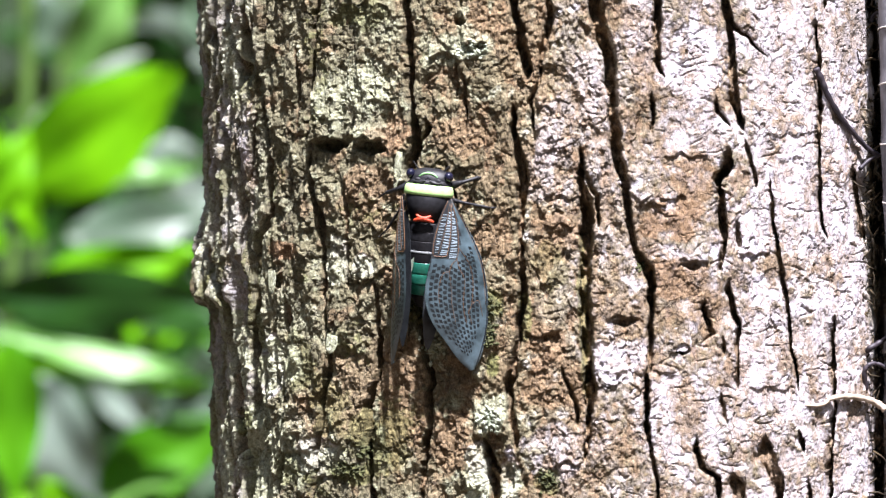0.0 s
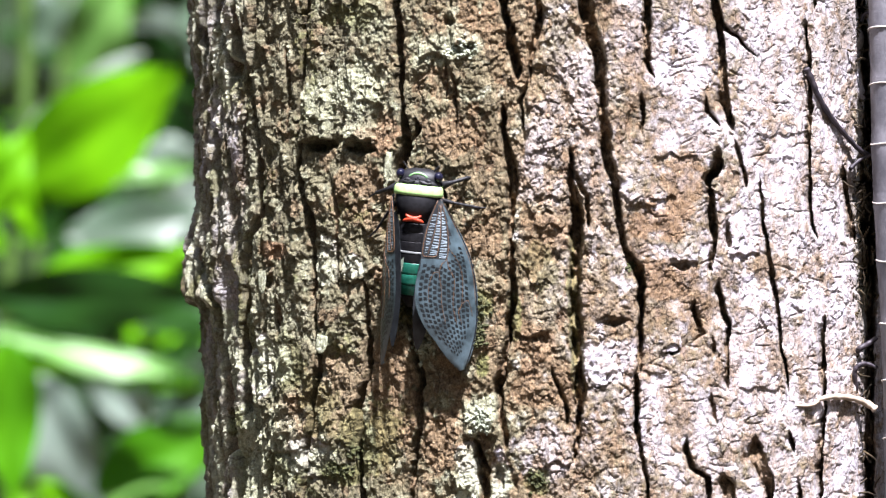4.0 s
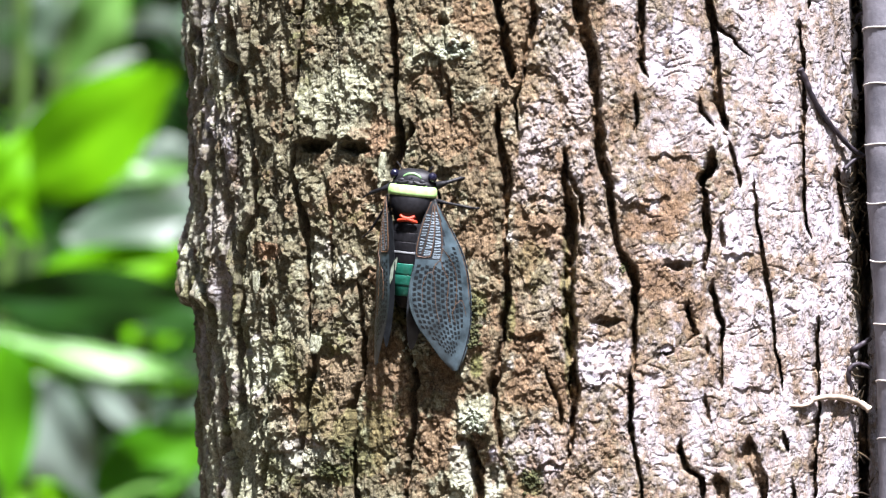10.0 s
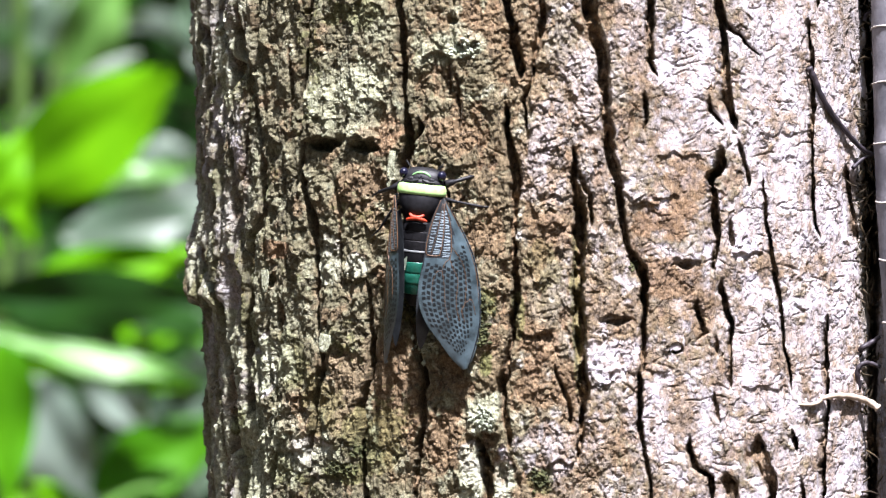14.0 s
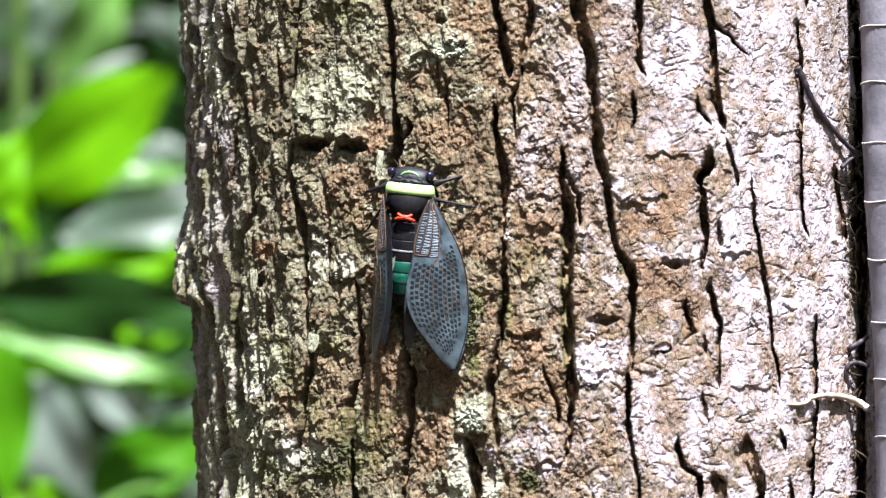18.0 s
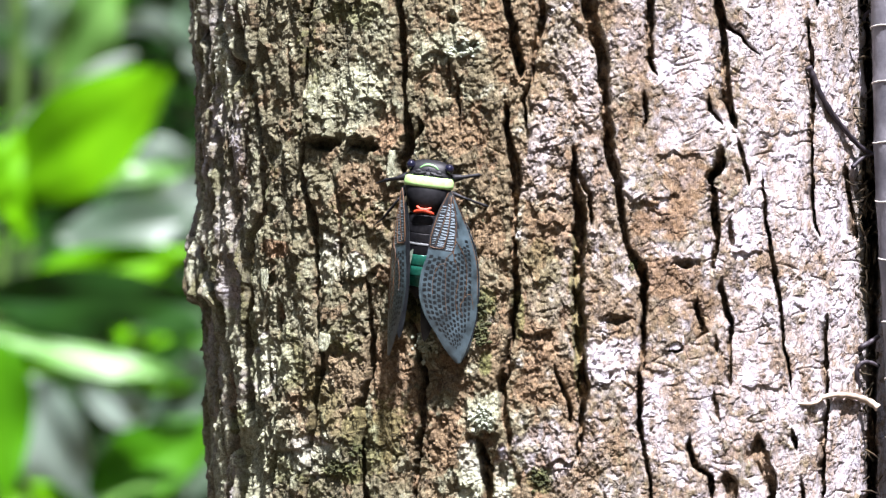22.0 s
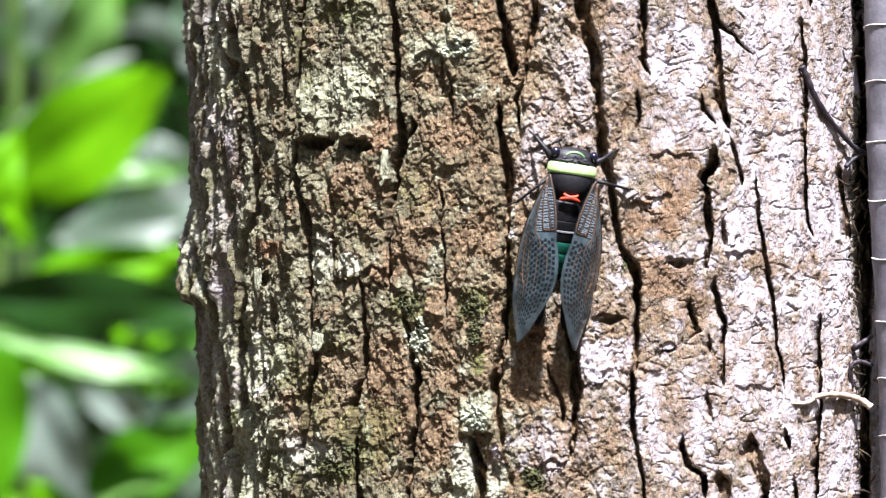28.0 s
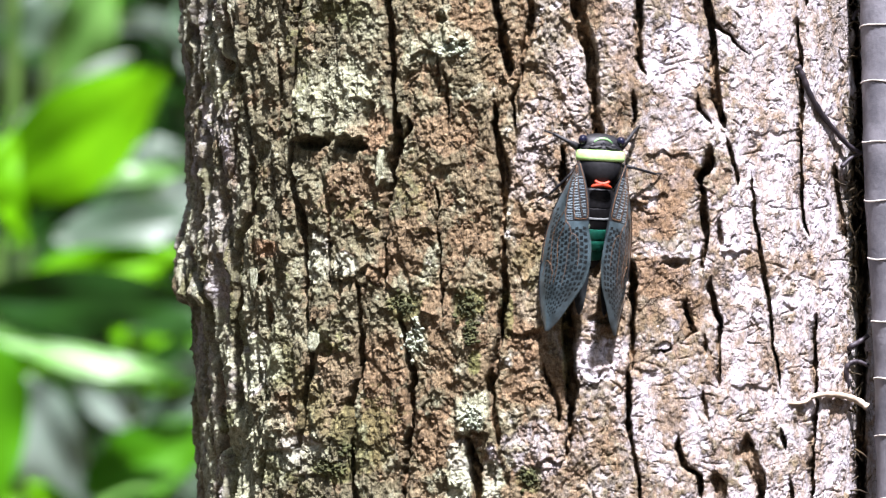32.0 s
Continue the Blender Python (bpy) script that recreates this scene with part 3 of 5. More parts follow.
def build_trunk():
    rnd = np.random.default_rng(11)
    th = spread(-math.pi, radians(-106), radians(72), math.pi, 45, 1340, 55)[:-1]
    zs = spread(-0.12, EYE_Z - 0.128, EYE_Z + 0.128, 3.4, 70, 640, 75)
    s1 = th * RAD
    S, Z = np.meshgrid(s1.astype(np.float32), zs.astype(np.float32))
    TH = S / RAD
    V = (EYE_Z - Z) / STEP + 441
    ds = gnoise(S / 0.018, Z / 0.05, 1) * 0.0022 + gnoise(S / 0.005, Z / 0.014, 2) * 0.0005
    Sw = S + ds
    limb = step01(radians(-47), radians(-62), TH)
    far = step01(radians(20), radians(40), TH)
    # broad swell, ribs, terraces of flaking bark
    H = 2.2 * gnoise(S / 0.07, Z / 0.22, 3) + 1.1 * gnoise(S / 0.02, Z / 0.06, 4)
    rib = gnoise(Sw / 0.0125, Z / 0.11, 5)
    groove = step01(0.17, 0.05, np.abs(rib)) * step01(-0.3, 0.0, gnoise(S / 0.03, Z / 0.05, 6))
    H -= groove * (0.3 + 6.0 * limb)
    rib2 = gnoise(Sw / 0.006, Z / 0.05, 7)
    H -= step01(0.16, 0.04, np.abs(rib2)) * (0.2 + 3.0 * limb) * step01(-0.1, 0.2, gnoise(S / 0.02, Z / 0.03, 8))
    H += limb * 1.8 * gnoise(Sw / 0.007, Z / 0.02, 9)
    calm = 1 - 0.85 * step01(radians(-4), radians(18), TH)

    def terrace(f, soft):
        """Thin layers with flat tops and crisp edges."""
        k = np.floor(f)
        return k + step01(0.0, soft, f - k)

    # layers of flaking bark, long in the grain
    broad = 4.2 * fbm(Sw / 0.012, Z / 0.026, 4, 60)
    small = 3.6 * fbm(Sw / 0.0052, Z / 0.0088, 3, 65)
    H += 0.55 * (0.5 + 0.5 * calm) * terrace(broad, 0.10)
    H += 0.34 * (0.45 + 0.55 * calm) * terrace(small, 0.14)
    shed = np.clip(0.7 * step01(0.1, -0.02, broad) + 0.5 * step01(0.1, -0.02, small) - 0.25, 0, 1) * (1 - limb)
    H += 0.17 * calm * terrace(3.0 * fbm(S / 0.0021, Z / 0.0028, 2, 70), 0.25)
    wx, wz = 0.24 * fbm(S / 0.006, Z / 0.006, 3, 10), 0.24 * fbm(S / 0.006, Z / 0.006, 3, 13)
    for sx, sz, amp, tilt, gap, seed in ((0.0085, 0.019, 0.9, 0.5, 0.8, 1), (0.0048, 0.0075, 0.35, 0.25, 0.45, 2), (0.0017, 0.0024, 0.16, 0.16, 0.14, 3)):
        r1, r2, dx, dy, rim = plates(Sw / sx + wx, Z / sz + wz, seed)
        body = (1 - 0.55 * limb) * (0.35 + 0.65 * calm if seed == 1 else calm)
        H += body * (amp * (r1 - 0.5) - tilt * dy * (0.4 + 1.2 * r2) + tilt * dx * (r1 - r2))
        H -= (1 - 0.3 * limb) * gap * (0.5 + 0.5 * calm) * step01(0.06, 0.0, rim) * step01(0.35, 0.7, r2)
    H += calm * 0.16 * gnoise(S / 0.0022, Z / 0.0022, 16) + 0.14 * calm * gnoise(S / 0.0012, Z / 0.0018, 17)
    # cross checks: short breaks across the plates
    cross = gnoise(S / 0.016, Z / 0.006 + ds * 300, 18)
    H -= np.exp(-(cross / 0.05) ** 2) * 0.7 * step01(0.05, 0.3, gnoise(S / 0.012, Z / 0.012, 19))
    # small loose scales with a raised lower edge
    for _ in range(1300):
        c, z0 = rnd.uniform(s1[46], s1[-60]), rnd.uniform(EYE_Z - 0.125, EYE_Z + 0.125)
        w, up, hh = rnd.uniform(0.0012, 0.006), rnd.uniform(0.002, 0.008), rnd.uniform(0.3, 1.5) * (0.2 if c > 0.02 else 0.45 if c > 0 else 1)
        i0, i1 = np.searchsorted(s1, (c - w, c + w))
        j0, j1 = np.searchsorted(zs, (z0 - 0.003, z0 + up * 2.2))
        if i1 - i0 < 2 or j1 - j0 < 2:
            continue
        q = (s1[i0:i1] - c) / w
        edge = z0 + 0.0012 * np.sin(q * rnd.uniform(2, 5) + rnd.uniform(0, 6)) + 0.0015 * q * q
        dz = zs[j0:j1, None] - edge[None]
        H[j0:j1, i0:i1] += (hh * step01(-0.0002, 0.0004, dz) * np.exp(-np.maximum(dz, 0) / up) * step01(1.0, 0.75, np.abs(q))[None]).astype(np.float32)
    for u0, u1, v, hh, reach in LEDGES:
        hh *= 0.5 if u0 > 1000 else 1
        a, z0 = on_trunk(u0, v)
        b, _ = on_trunk(u1, v)
        i0, i1 = np.searchsorted(th, (a, b))
        up = reach * STEP
        j0, j1 = np.searchsorted(zs, (z0 - 0.006, z0 + up * 2.2))
        q = np.linspace(-1, 1, i1 - i0)
        sub, subz = S[j0:j1, i0:i1], Z[j0:j1, i0:i1]
        dz = subz - z0 + 0.0022 * gnoise(sub / 0.005, subz * 0, 23) * 1.6
        H[j0:j1, i0:i1] += hh * step01(-0.0003, 0.0004, dz) * np.exp(-np.maximum(dz, 0) / up) * step01(1.0, 0.86, np.abs(q))[None]
        H[j0:j1, i0:i1] -= 0.35 * hh * np.exp(-(np.minimum(dz, 0) / 0.0025) ** 2) * (dz < 0) * step01(1.0, 0.6, np.abs(q))[None]
    # the main fissures
    wob = gnoise(S / 0.01, Z / 0.012, 25) * 0.0016 + gnoise(S / 0.004, Z / 0.006, 26) * 0.0007 + gnoise(S / 0.002, Z / 0.0018, 28) * 0.0003
    jag = plates(S / 0.0065 + wx, Z / 0.0042 + wz, 5)
    wob += 0.0007 * (jag[0] - 0.5)
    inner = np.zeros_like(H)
    fill = np.clip(0.85 + 1.1 * gnoise(S / 0.02, Z / 0.016, 29) + 0.5 * gnoise(S / 0.0025, Z / 0.005, 31), 0.4, 1.3)
    cuts = np.zeros_like(H)
    for line, depth in FISSURES:
        at = [(on_trunk(u, v), w) for u, v, w in line]
        lz = np.array([p[1] for p, _ in at][::-1])
        ls = np.array([p[0] * RAD for p, _ in at][::-1])
        cosn = np.array([math.cos(p[0]) for p, _ in at][::-1])
        lw = np.array([w for _, w in at][::-1]) * STEP / np.clip(cosn, 0.35, 1) * 0.5
        j0, j1 = np.searchsorted(zs, (lz[0], lz[-1]))
        i0, i1 = np.searchsorted(s1, (ls.min() - 0.012, ls.max() + 0.012))
        zz = zs[j0:j1]
        c, w = np.interp(zz, lz, ls), np.interp(zz, lz, lw)
        ends = step01(0, 0.006, zz - lz[0]) * step01(0, 0.006, lz[-1] - zz)
        d = np.abs(S[j0:j1, i0:i1] - c[:, None] + wob[j0:j1, i0:i1]) / (w * (0.35 + 0.65 * ends))[:, None]
        cut = (0.28 * step01(1.5, 1.0, d) + 0.72 * step01(1.08, 0.78, d)) * ends[:, None]
        cuts[j0:j1, i0:i1] += 1.9 * depth * np.clip(0.0022 / w, 0.55, 1)[:, None] * cut * fill[j0:j1, i0:i1]
        H[j0:j1, i0:i1] -= 0.5 * step01(3.0, 1.0, d) * ends[:, None]
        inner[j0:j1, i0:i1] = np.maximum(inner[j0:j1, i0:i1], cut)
    rag = fbm(S / 0.005, Z / 0.004, 3, 45)
    for u, v, hw, hh, deep in ((563, 259, 26, 13, 7), (632, 262, 30, 13, 7), (690, 345, 12, 20, 4), (712, 262, 14, 24, 5), (1200, 470, 20, 8, 4), (1185, 622, 14, 10, 3), (955, 596, 16, 12, 3), (1252, 320, 14, 20, 4), (1085, 572, 24, 6, 3), (470, 500, 9, 12, 3), (585, 628, 12, 12, 3), (790, 40, 12, 10, 3), (660, 210, 10, 30, 2.5), (880, 845, 10, 30, 3)):
        a, z0 = on_trunk(u, v)
        e = ((S - a * RAD + wob) / (hw * STEP / math.cos(a))) ** 2 + ((Z - z0 + wob) / (hh * STEP)) ** 2
        H -= deep * step01(1.15, 0.6, e + 0.9 * rag)
    # the swelling on the limb, and the hollow under it
    hump = np.exp(-((TH - radians(-90)) / 0.42) ** 2)
    V2 = V + 26 * gnoise(S / 0.008, Z / 0.02, 27)
    H += hump * 7.5 * step01(330, 450, V2) * step01(548, 530, V2) * (0.75 + 0.6 * gnoise(Sw / 0.006, Z / 0.03, 48))
    H -= hump * (2.6 + 1.8 * step01(20, 160, V) + 2.2 * step01(515, 575, V))
    H += 45 * np.exp(-(np.maximum(Z, 0) / 0.16)) * (1 + 0.5 * np.sin(TH * 5))    # root flare
    # fissures do not run quite to the axis: they stand aslant on both flanks
    slant = np.where(TH > 0, 1.35, 0.3) * np.clip(TH, -1.3, 0.8)
    H -= cuts * np.cos(slant)
    TH = TH + cuts * np.sin(slant) * MM / RAD
    r = RAD + H * MM - np.clip(Z - 2.0, 0, 9) * 0.012
    r[-1] = 0.002    # closes the top
    X = AXIS_X + (EYE_Z - Z) * 0.022 + r * np.sin(TH)
    Y = RAD - r * np.cos(TH)
    rows, cols = H.shape
    SURFACE.update(th=th, zs=zs, r=r)
    co = np.stack([X, Y, Z], -1).reshape(-1, 3).astype(np.float32)
    idx = np.arange(rows * cols).reshape(rows, cols)
    nxt = np.roll(idx, -1, 1)
    quads = np.stack([idx[:-1], nxt[:-1], nxt[1:], idx[1:]], -1).reshape(-1)
    me = bpy.data.meshes.new("trunk")
    nq = len(quads) // 4
    me.vertices.add(len(co))
    me.vertices.foreach_set("co", co.ravel())
    me.loops.add(len(quads))
    me.loops.foreach_set("vertex_index", quads.astype(np.int32))
    me.polygons.add(nq)
    me.polygons.foreach_set("loop_start", np.arange(0, nq * 4, 4, dtype=np.int32))
    me.polygons.foreach_set("use_smooth", np.ones(nq, dtype=bool))
    me.update(calc_edges=True)
    # what grows on it; some of the light on it is coloured in too
    G = np.zeros((rows, cols, 4), np.float32)
    ragged = fbm(S / 0.012, Z / 0.012, 4, 30)
    speck = fbm(S / 0.004, Z / 0.004, 3, 34)
    for kind, u, v, hw, hh, strength in GROWTHS:
        a, z0 = on_trunk(u, v)
        wide = hw * STEP / max(0.35, math.cos(a))
        e = ((S - a * RAD) / wide) ** 2 + ((Z - z0) / (hh * STEP)) ** 2
        G[..., kind] = np.maximum(G[..., kind], strength * step01(1.15, 0.55, e + 1.1 * ragged + 0.35 * speck))
    bare = G[..., 1].copy()
    # paler towards the right: real crust, and that flank's stronger light as colour
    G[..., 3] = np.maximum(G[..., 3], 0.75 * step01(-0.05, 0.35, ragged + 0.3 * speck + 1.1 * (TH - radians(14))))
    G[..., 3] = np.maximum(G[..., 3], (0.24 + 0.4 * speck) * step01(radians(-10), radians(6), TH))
    G[..., 0] = np.maximum(G[..., 0], 0.55 * step01(0.28, 0.5, ragged + 0.4 * speck) * step01(radians(10), radians(-20), TH))
    # limb ridges look lit: their light is put into the lichen colour
    ridge = step01(0.1, 0.3, np.abs(rib)) * limb
    G[..., 0] = np.maximum(G[..., 0], 0.85 * ridge * step01(-0.25, 0.2, gnoise(S / 0.02, Z / 0.05, 50)))
    # pale crust makes up in colour for sunlight missing on the limb
    pale = step01(radians(-50), radians(-66), TH)
    G[..., 3] = np.maximum(G[..., 3], 0.4 * pale * step01(-0.35, 0.15, gnoise(Sw / 0.005, Z / 0.03, 55)))
    G[..., 2] = np.maximum(G[..., 2], 0.5 * (limb - ridge) * step01(-0.2, 0.2, gnoise(S / 0.02, Z / 0.05, 52)))
    G[..., 1] = np.maximum(G[..., 1], 0.5 * step01(0.15, 0.5, -ragged + 0.3 * speck))
    G[..., 1] = np.maximum(G[..., 1], (0.42 + 0.5 * gnoise(S / 0.02, Z / 0.03, 47)) * step01(radians(-24), radians(-6), TH))
    G[..., 2] = np.maximum(G[..., 2], 0.55 * step01(0.3, 0.6, gnoise(S / 0.03, Z / 0.03, 41) + 0.5 * speck) * step01(radians(15), radians(-40), TH))
    worn = step01(0.12, 0.42, gnoise(S / 0.016, Z / 0.022, 53) + 0.5 * speck)
    G[..., 3] *= (1 - 0.8 * bare) * (1 - 0.7 * worn)
    G[..., 1] = np.maximum(G[..., 1], 0.75 * worn * step01(radians(-20), radians(0), TH))
    G[..., 3] *= 1 - shed * (0.72 - 0.28 * step01(radians(4), radians(24), TH))
    G[..., 0] *= 1 - 0.5 * shed
    G[..., 1] = np.maximum(G[..., 1], shed * (0.75 + 0.5 * speck) * step01(radians(-40), radians(-12), TH))
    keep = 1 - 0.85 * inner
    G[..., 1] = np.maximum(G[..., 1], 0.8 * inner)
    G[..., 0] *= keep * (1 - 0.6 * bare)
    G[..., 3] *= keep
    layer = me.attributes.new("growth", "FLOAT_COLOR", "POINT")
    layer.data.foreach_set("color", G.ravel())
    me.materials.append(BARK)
    root = new("tree", None)
    ob = new("trunk", me)
    ob.parent = root
    return tagged(root, "broad tree trunk with deeply fissured grey-brown bark and lichen", "tree")


tree = build_trunk()


def build_flakes():
    """Loose curled scales of bark that stand off the trunk."""
    rnd = random.Random(5)
    kinds = []
    for k in range(7):
        bm = bmesh.new()
        nx, ny = 7, 6
        wob = [(0.86 + 0.14 * math.cos((i / (nx - 1) - 0.5) * 2.6)) * rnd.uniform(0.86, 1.08) for i in range(nx)]
        top, under = [], []
        for j in range(ny):
            for i in range(nx):
                x, y = (i / (nx - 1) - 0.5), j / (ny - 1) * wob[i]
                shrink = 1 - 0.3 * (j / (ny - 1)) ** 2 * rnd.uniform(0.8, 1.1) - 0.25 * (1 - j / (ny - 1)) ** 2
                z = 0.16 * y * y + 0.1 * (x * 2) ** 2 * (0.5 - y) + rnd.uniform(-0.02, 0.02)
                top.append(bm.verts.new((x * shrink, -y, z + 0.06)))
                under.append(bm.verts.new((x * shrink, -y, z - 0.02)))
        for j in range(ny - 1):
            for i in range(nx - 1):
                a = j * nx + i
                bm.faces.new((top[a], top[a + nx], top[a + nx + 1], top[a + 1]))
                bm.faces.new((under[a], under[a + 1], under[a + nx + 1], under[a + nx]))
        rim = [j * nx for j in range(ny)] + [(ny - 1) * nx + i for i in range(1, nx)] + [j * nx + nx - 1 for j in range(ny - 2, -1, -1)] + [i for i in range(nx - 2, 0, -1)]
        for a, b in zip(rim, rim[1:] + rim[:1]):
            bm.faces.new((top[a], under[a], under[b], top[b]))
        me = bpy.data.meshes.new("bark_flake")
        bmesh.ops.recalc_face_normals(bm, faces=bm.faces)
        bm.to_mesh(me)
        bm.free()
        tone = ((0.95, 0, 0, 0), (0, 0.6, 0, 0), (0, 0, 0, 0.9), (0, 0.2, 0, 0), (0, 0, 0.2, 0), (0, 0.3, 0, 0.7), (0.2, 0, 0, 0.6))[k]
        layer = me.attributes.new("growth", "FLOAT_COLOR", "POINT")
        layer.data.foreach_set("color", tone * len(me.vertices))
        me.polygons.foreach_set("use_smooth", [True] * len(me.polygons))
        me.materials.append(BARK)
        kinds.append(me)
    spots = [(466, 480, 26, 40), (576, 594, 30, 32), (690, 270, 15, 62), (1178, 580, 40, 44)]
    for _ in range(46):
        spots.append((rnd.uniform(380, 1490), rnd.uniform(0, 880), rnd.uniform(10, 30), rnd.uniform(8, 26)))
    for k, (u, v, w, h) in enumerate(spots):
        near = [p[0] for line, _ in FISSURES for p in line if abs(p[1] - v) < 60]
        if k > 3 and any(abs(u - c) < 26 for c in near):
            continue
        a, z = on_trunk(u, v)
        lift = bark_top(a, z) + (0.0016 if k == 0 else 0.0006 if k in (1, 2) else -0.0006 if k == 3 else -0.0013)
        ob = new("bark_flake", kinds[0 if k < 3 else 2 if k == 3 else rnd.choice((2, 2, 5, 6) if u > 1050 else (0, 1, 3, 3, 4))])
        ob.parent = tree
        m = Matrix.Translation(trunk_point(a, z, lift)) @ Matrix.Rotation(a, 4, "Z") @ Matrix.Rotation(math.pi / 2, 4, "X") @ Matrix.Rotation(rnd.uniform(-0.4, 0.4), 4, "Z")
        ob.matrix_basis = m @ Matrix.Diagonal((w * STEP, h * STEP, 0.004 if k < 3 else 0.0022, 1))


build_flakes()


# ---- the climber beside the trunk ----
def build_climber():
    """A ringed grey stem that climbs the trunk, with clasping roots."""
    stem = new("climbing_stem", None)
    tagged(stem, "smooth grey climbing stem ringed with pale leaf scars beside the bark", "vine")

    def centre(z):
        return Vector((0.2075 + lean(z) * 1.8 + 0.0006 * math.sin(z * 40), 0.052 + 0.001 * math.sin(z * 23), z))

    pitch = 105 * STEP * 1.02
    first = EYE_Z - (355 - 441 + 5) * STEP * 1.02
    bm = bmesh.new()
    zs = [-0.05 + 0.0035 * k for k in range(int(3.1 / 0.0035))]
    radii = []
    for z in zs:
        near = (z - first) / pitch
        near = abs(near - round(near)) * pitch
        radii.append(0.0126 + 0.0004 * math.exp(-(near / 0.003) ** 2) + 0.0003 * noise.noise((0, 0, z * 60)))
    tube(bm, [centre(z) for z in zs], radii, 28)
    part("stem", bm, STEM, stem)
    rnd = random.Random(2)
    for k in range(-9, 10):
        z = first + k * pitch + rnd.uniform(-0.0012, 0.0012)
        c = centre(z)
        tip = rnd.uniform(-0.10, 0.16)
        bm = bmesh.new()
        ring = []
        for i in range(33):
            a = 2 * math.pi * i / 32
            ring.append(c + Vector((math.cos(a) * 0.0130, math.sin(a) * 0.0130, math.cos(a) * 0.0130 * tip + 0.0006 * math.sin(3 * a + k))))
        tube(bm, ring, 0.0004, 7, False)
        part("leaf_scar", bm, SCAR, stem, "thin pale raised scar ring" if k == 0 else "")

    def root(points, radius, material, label=""):
        line = []
        for u, v, lift in points:
            a, z = on_trunk(u, v, lift * MM)
            line.append(trunk_point(a, z, lift * MM))
        line = bend(line, 6)
        n = len(line)
        bm = bmesh.new()
        tube(bm, line, [radius * MM * (1 - 0.35 * i / n) * (1 + 0.12 * math.sin(i * 1.7)) for i in range(n)], 10)
        part("clasping_root", bm, material, stem, label)

    root([(1546, 726, 8), (1528, 714, 4.5), (1500, 705, 2.6), (1468, 703, 2.2), (1443, 708, 1.8)], 1.7, ROOT, "pale tan root gripping the bark")
    root([(1447, 703, 2.2), (1440, 714, 1.6), (1424, 719, 1.2), (1402, 718, 0.4)], 1.0, ROOT)
    root([(1422, 122, 0.6), (1432, 142, 1.2), (1444, 172, 1.5), (1466, 208, 1.6), (1490, 238, 1.8), (1512, 262, 2.5), (1534, 276, 5)], 1.5, ROOT_DARK, "dark thin root lying slantwise on the bark")
    root([(1510, 690, 0), (1508, 660, 1.6), (1516, 647, 3.5), (1530, 645, 5), (1548, 652, 8)], 1.3, ROOT_DARK)
    root([(1512, 622, 0), (1520, 616, 3), (1534, 608, 4), (1548, 598, 7)], 1.5, ROOT_DARK)
    root([(1520, 40, 1), (1526, 26, 2.5), (1545, 20, 8)], 0.9, ROOT_DARK)
    root([(1500, 300, 1), (1520, 282, 2.5), (1546, 272, 8)], 1.0, ROOT_DARK)
    rnd = random.Random(9)
    bm = bmesh.new()
    for _ in range(260):
        u, v = rnd.gauss(1522, 9), rnd.uniform(-20, 900)
        a, z = on_trunk(u, v)
        p = trunk_point(a, z, rnd.uniform(-0.008, 0.002))
        d = Vector((rnd.uniform(-1, 1), rnd.uniform(-0.6, 0.6), rnd.uniform(-1.4, 1.4))).normalized() * rnd.uniform(0.002, 0.008)
        q = Vector((rnd.uniform(-1, 1), rnd.uniform(-1, 1), rnd.uniform(-1, 1))) * 0.0012
        tube(bm, [p, p + d * 0.5 + q, p + d], [0.0005, 0.00045, 0.0002], 5)
    part("root_fringe", bm, ROOT_FRINGE, stem, "matted fine rootlets in the gap beside the bark")["kind"] = "stuff"


build_climber()


def build_tufts():
    """Small cushions of moss and leafy lichen on the bark."""
    rnd = random.Random(8)
    cushions = [("moss_tuft", MOSS, 840, 548, 26, 30), ("moss_tuft", MOSS, 846, 596, 12, 22), ("moss_tuft", MOSS, 728, 545, 26, 22), ("moss_tuft", MOSS, 946, 852, 20, 20), ("moss_tuft", MOSS, 596, 836, 26, 14),
                ("moss_tuft", MOSS, 398, 742, 12, 30), ("lichen_tuft", FOLIOSE, 744, 606, 22, 30), ("lichen_tuft", FOLIOSE, 812, 92, 26, 16), ("lichen_tuft", FOLIOSE, 846, 745, 22, 24),
                ("moss_tuft", MOSS, 1116, 476, 12, 10), ("moss_tuft", MOSS, 622, 800, 10, 12)]
    for name, mat, u, v, hw, hh in cushions:
        bm = bmesh.new()
        for _ in range(70):
            du, dv = rnd.gauss(0, 0.45), rnd.gauss(0, 0.45)
            a, z = on_trunk(u + du * hw, v + dv * hh)
            c = trunk_point(a, z, bark_top(a, z, 0.0008) + rnd.uniform(-0.0004, 0.0006))
            out = Vector((math.sin(a), -math.cos(a), 0))
            side = Vector((math.cos(a), math.sin(a), 0))
            size = rnd.uniform(0.0006, 0.0016)
            turn = rnd.uniform(0, 6.28)
            p = side * math.cos(turn) + Vector((0, 0, 1)) * math.sin(turn)
            q = out.cross(p)
            vs = [bm.verts.new(c + w) for w in (p * size, q * size * 0.7, -p * size, -q * size * 0.7, out * size * 0.9 + p * size * 0.3)]
            for i in range(4):
                bm.faces.new((vs[i], vs[(i + 1) % 4], vs[4]))
        part(name, bm, mat, tree, "pale leafy lichen" if mat == FOLIOSE else "olive moss cushion", False)["kind"] = "stuff"


build_tufts()


# ---- the cicada: y to the head, z off the bark, millimetres ----
def mm(*v):
    return Vector(v) * MM


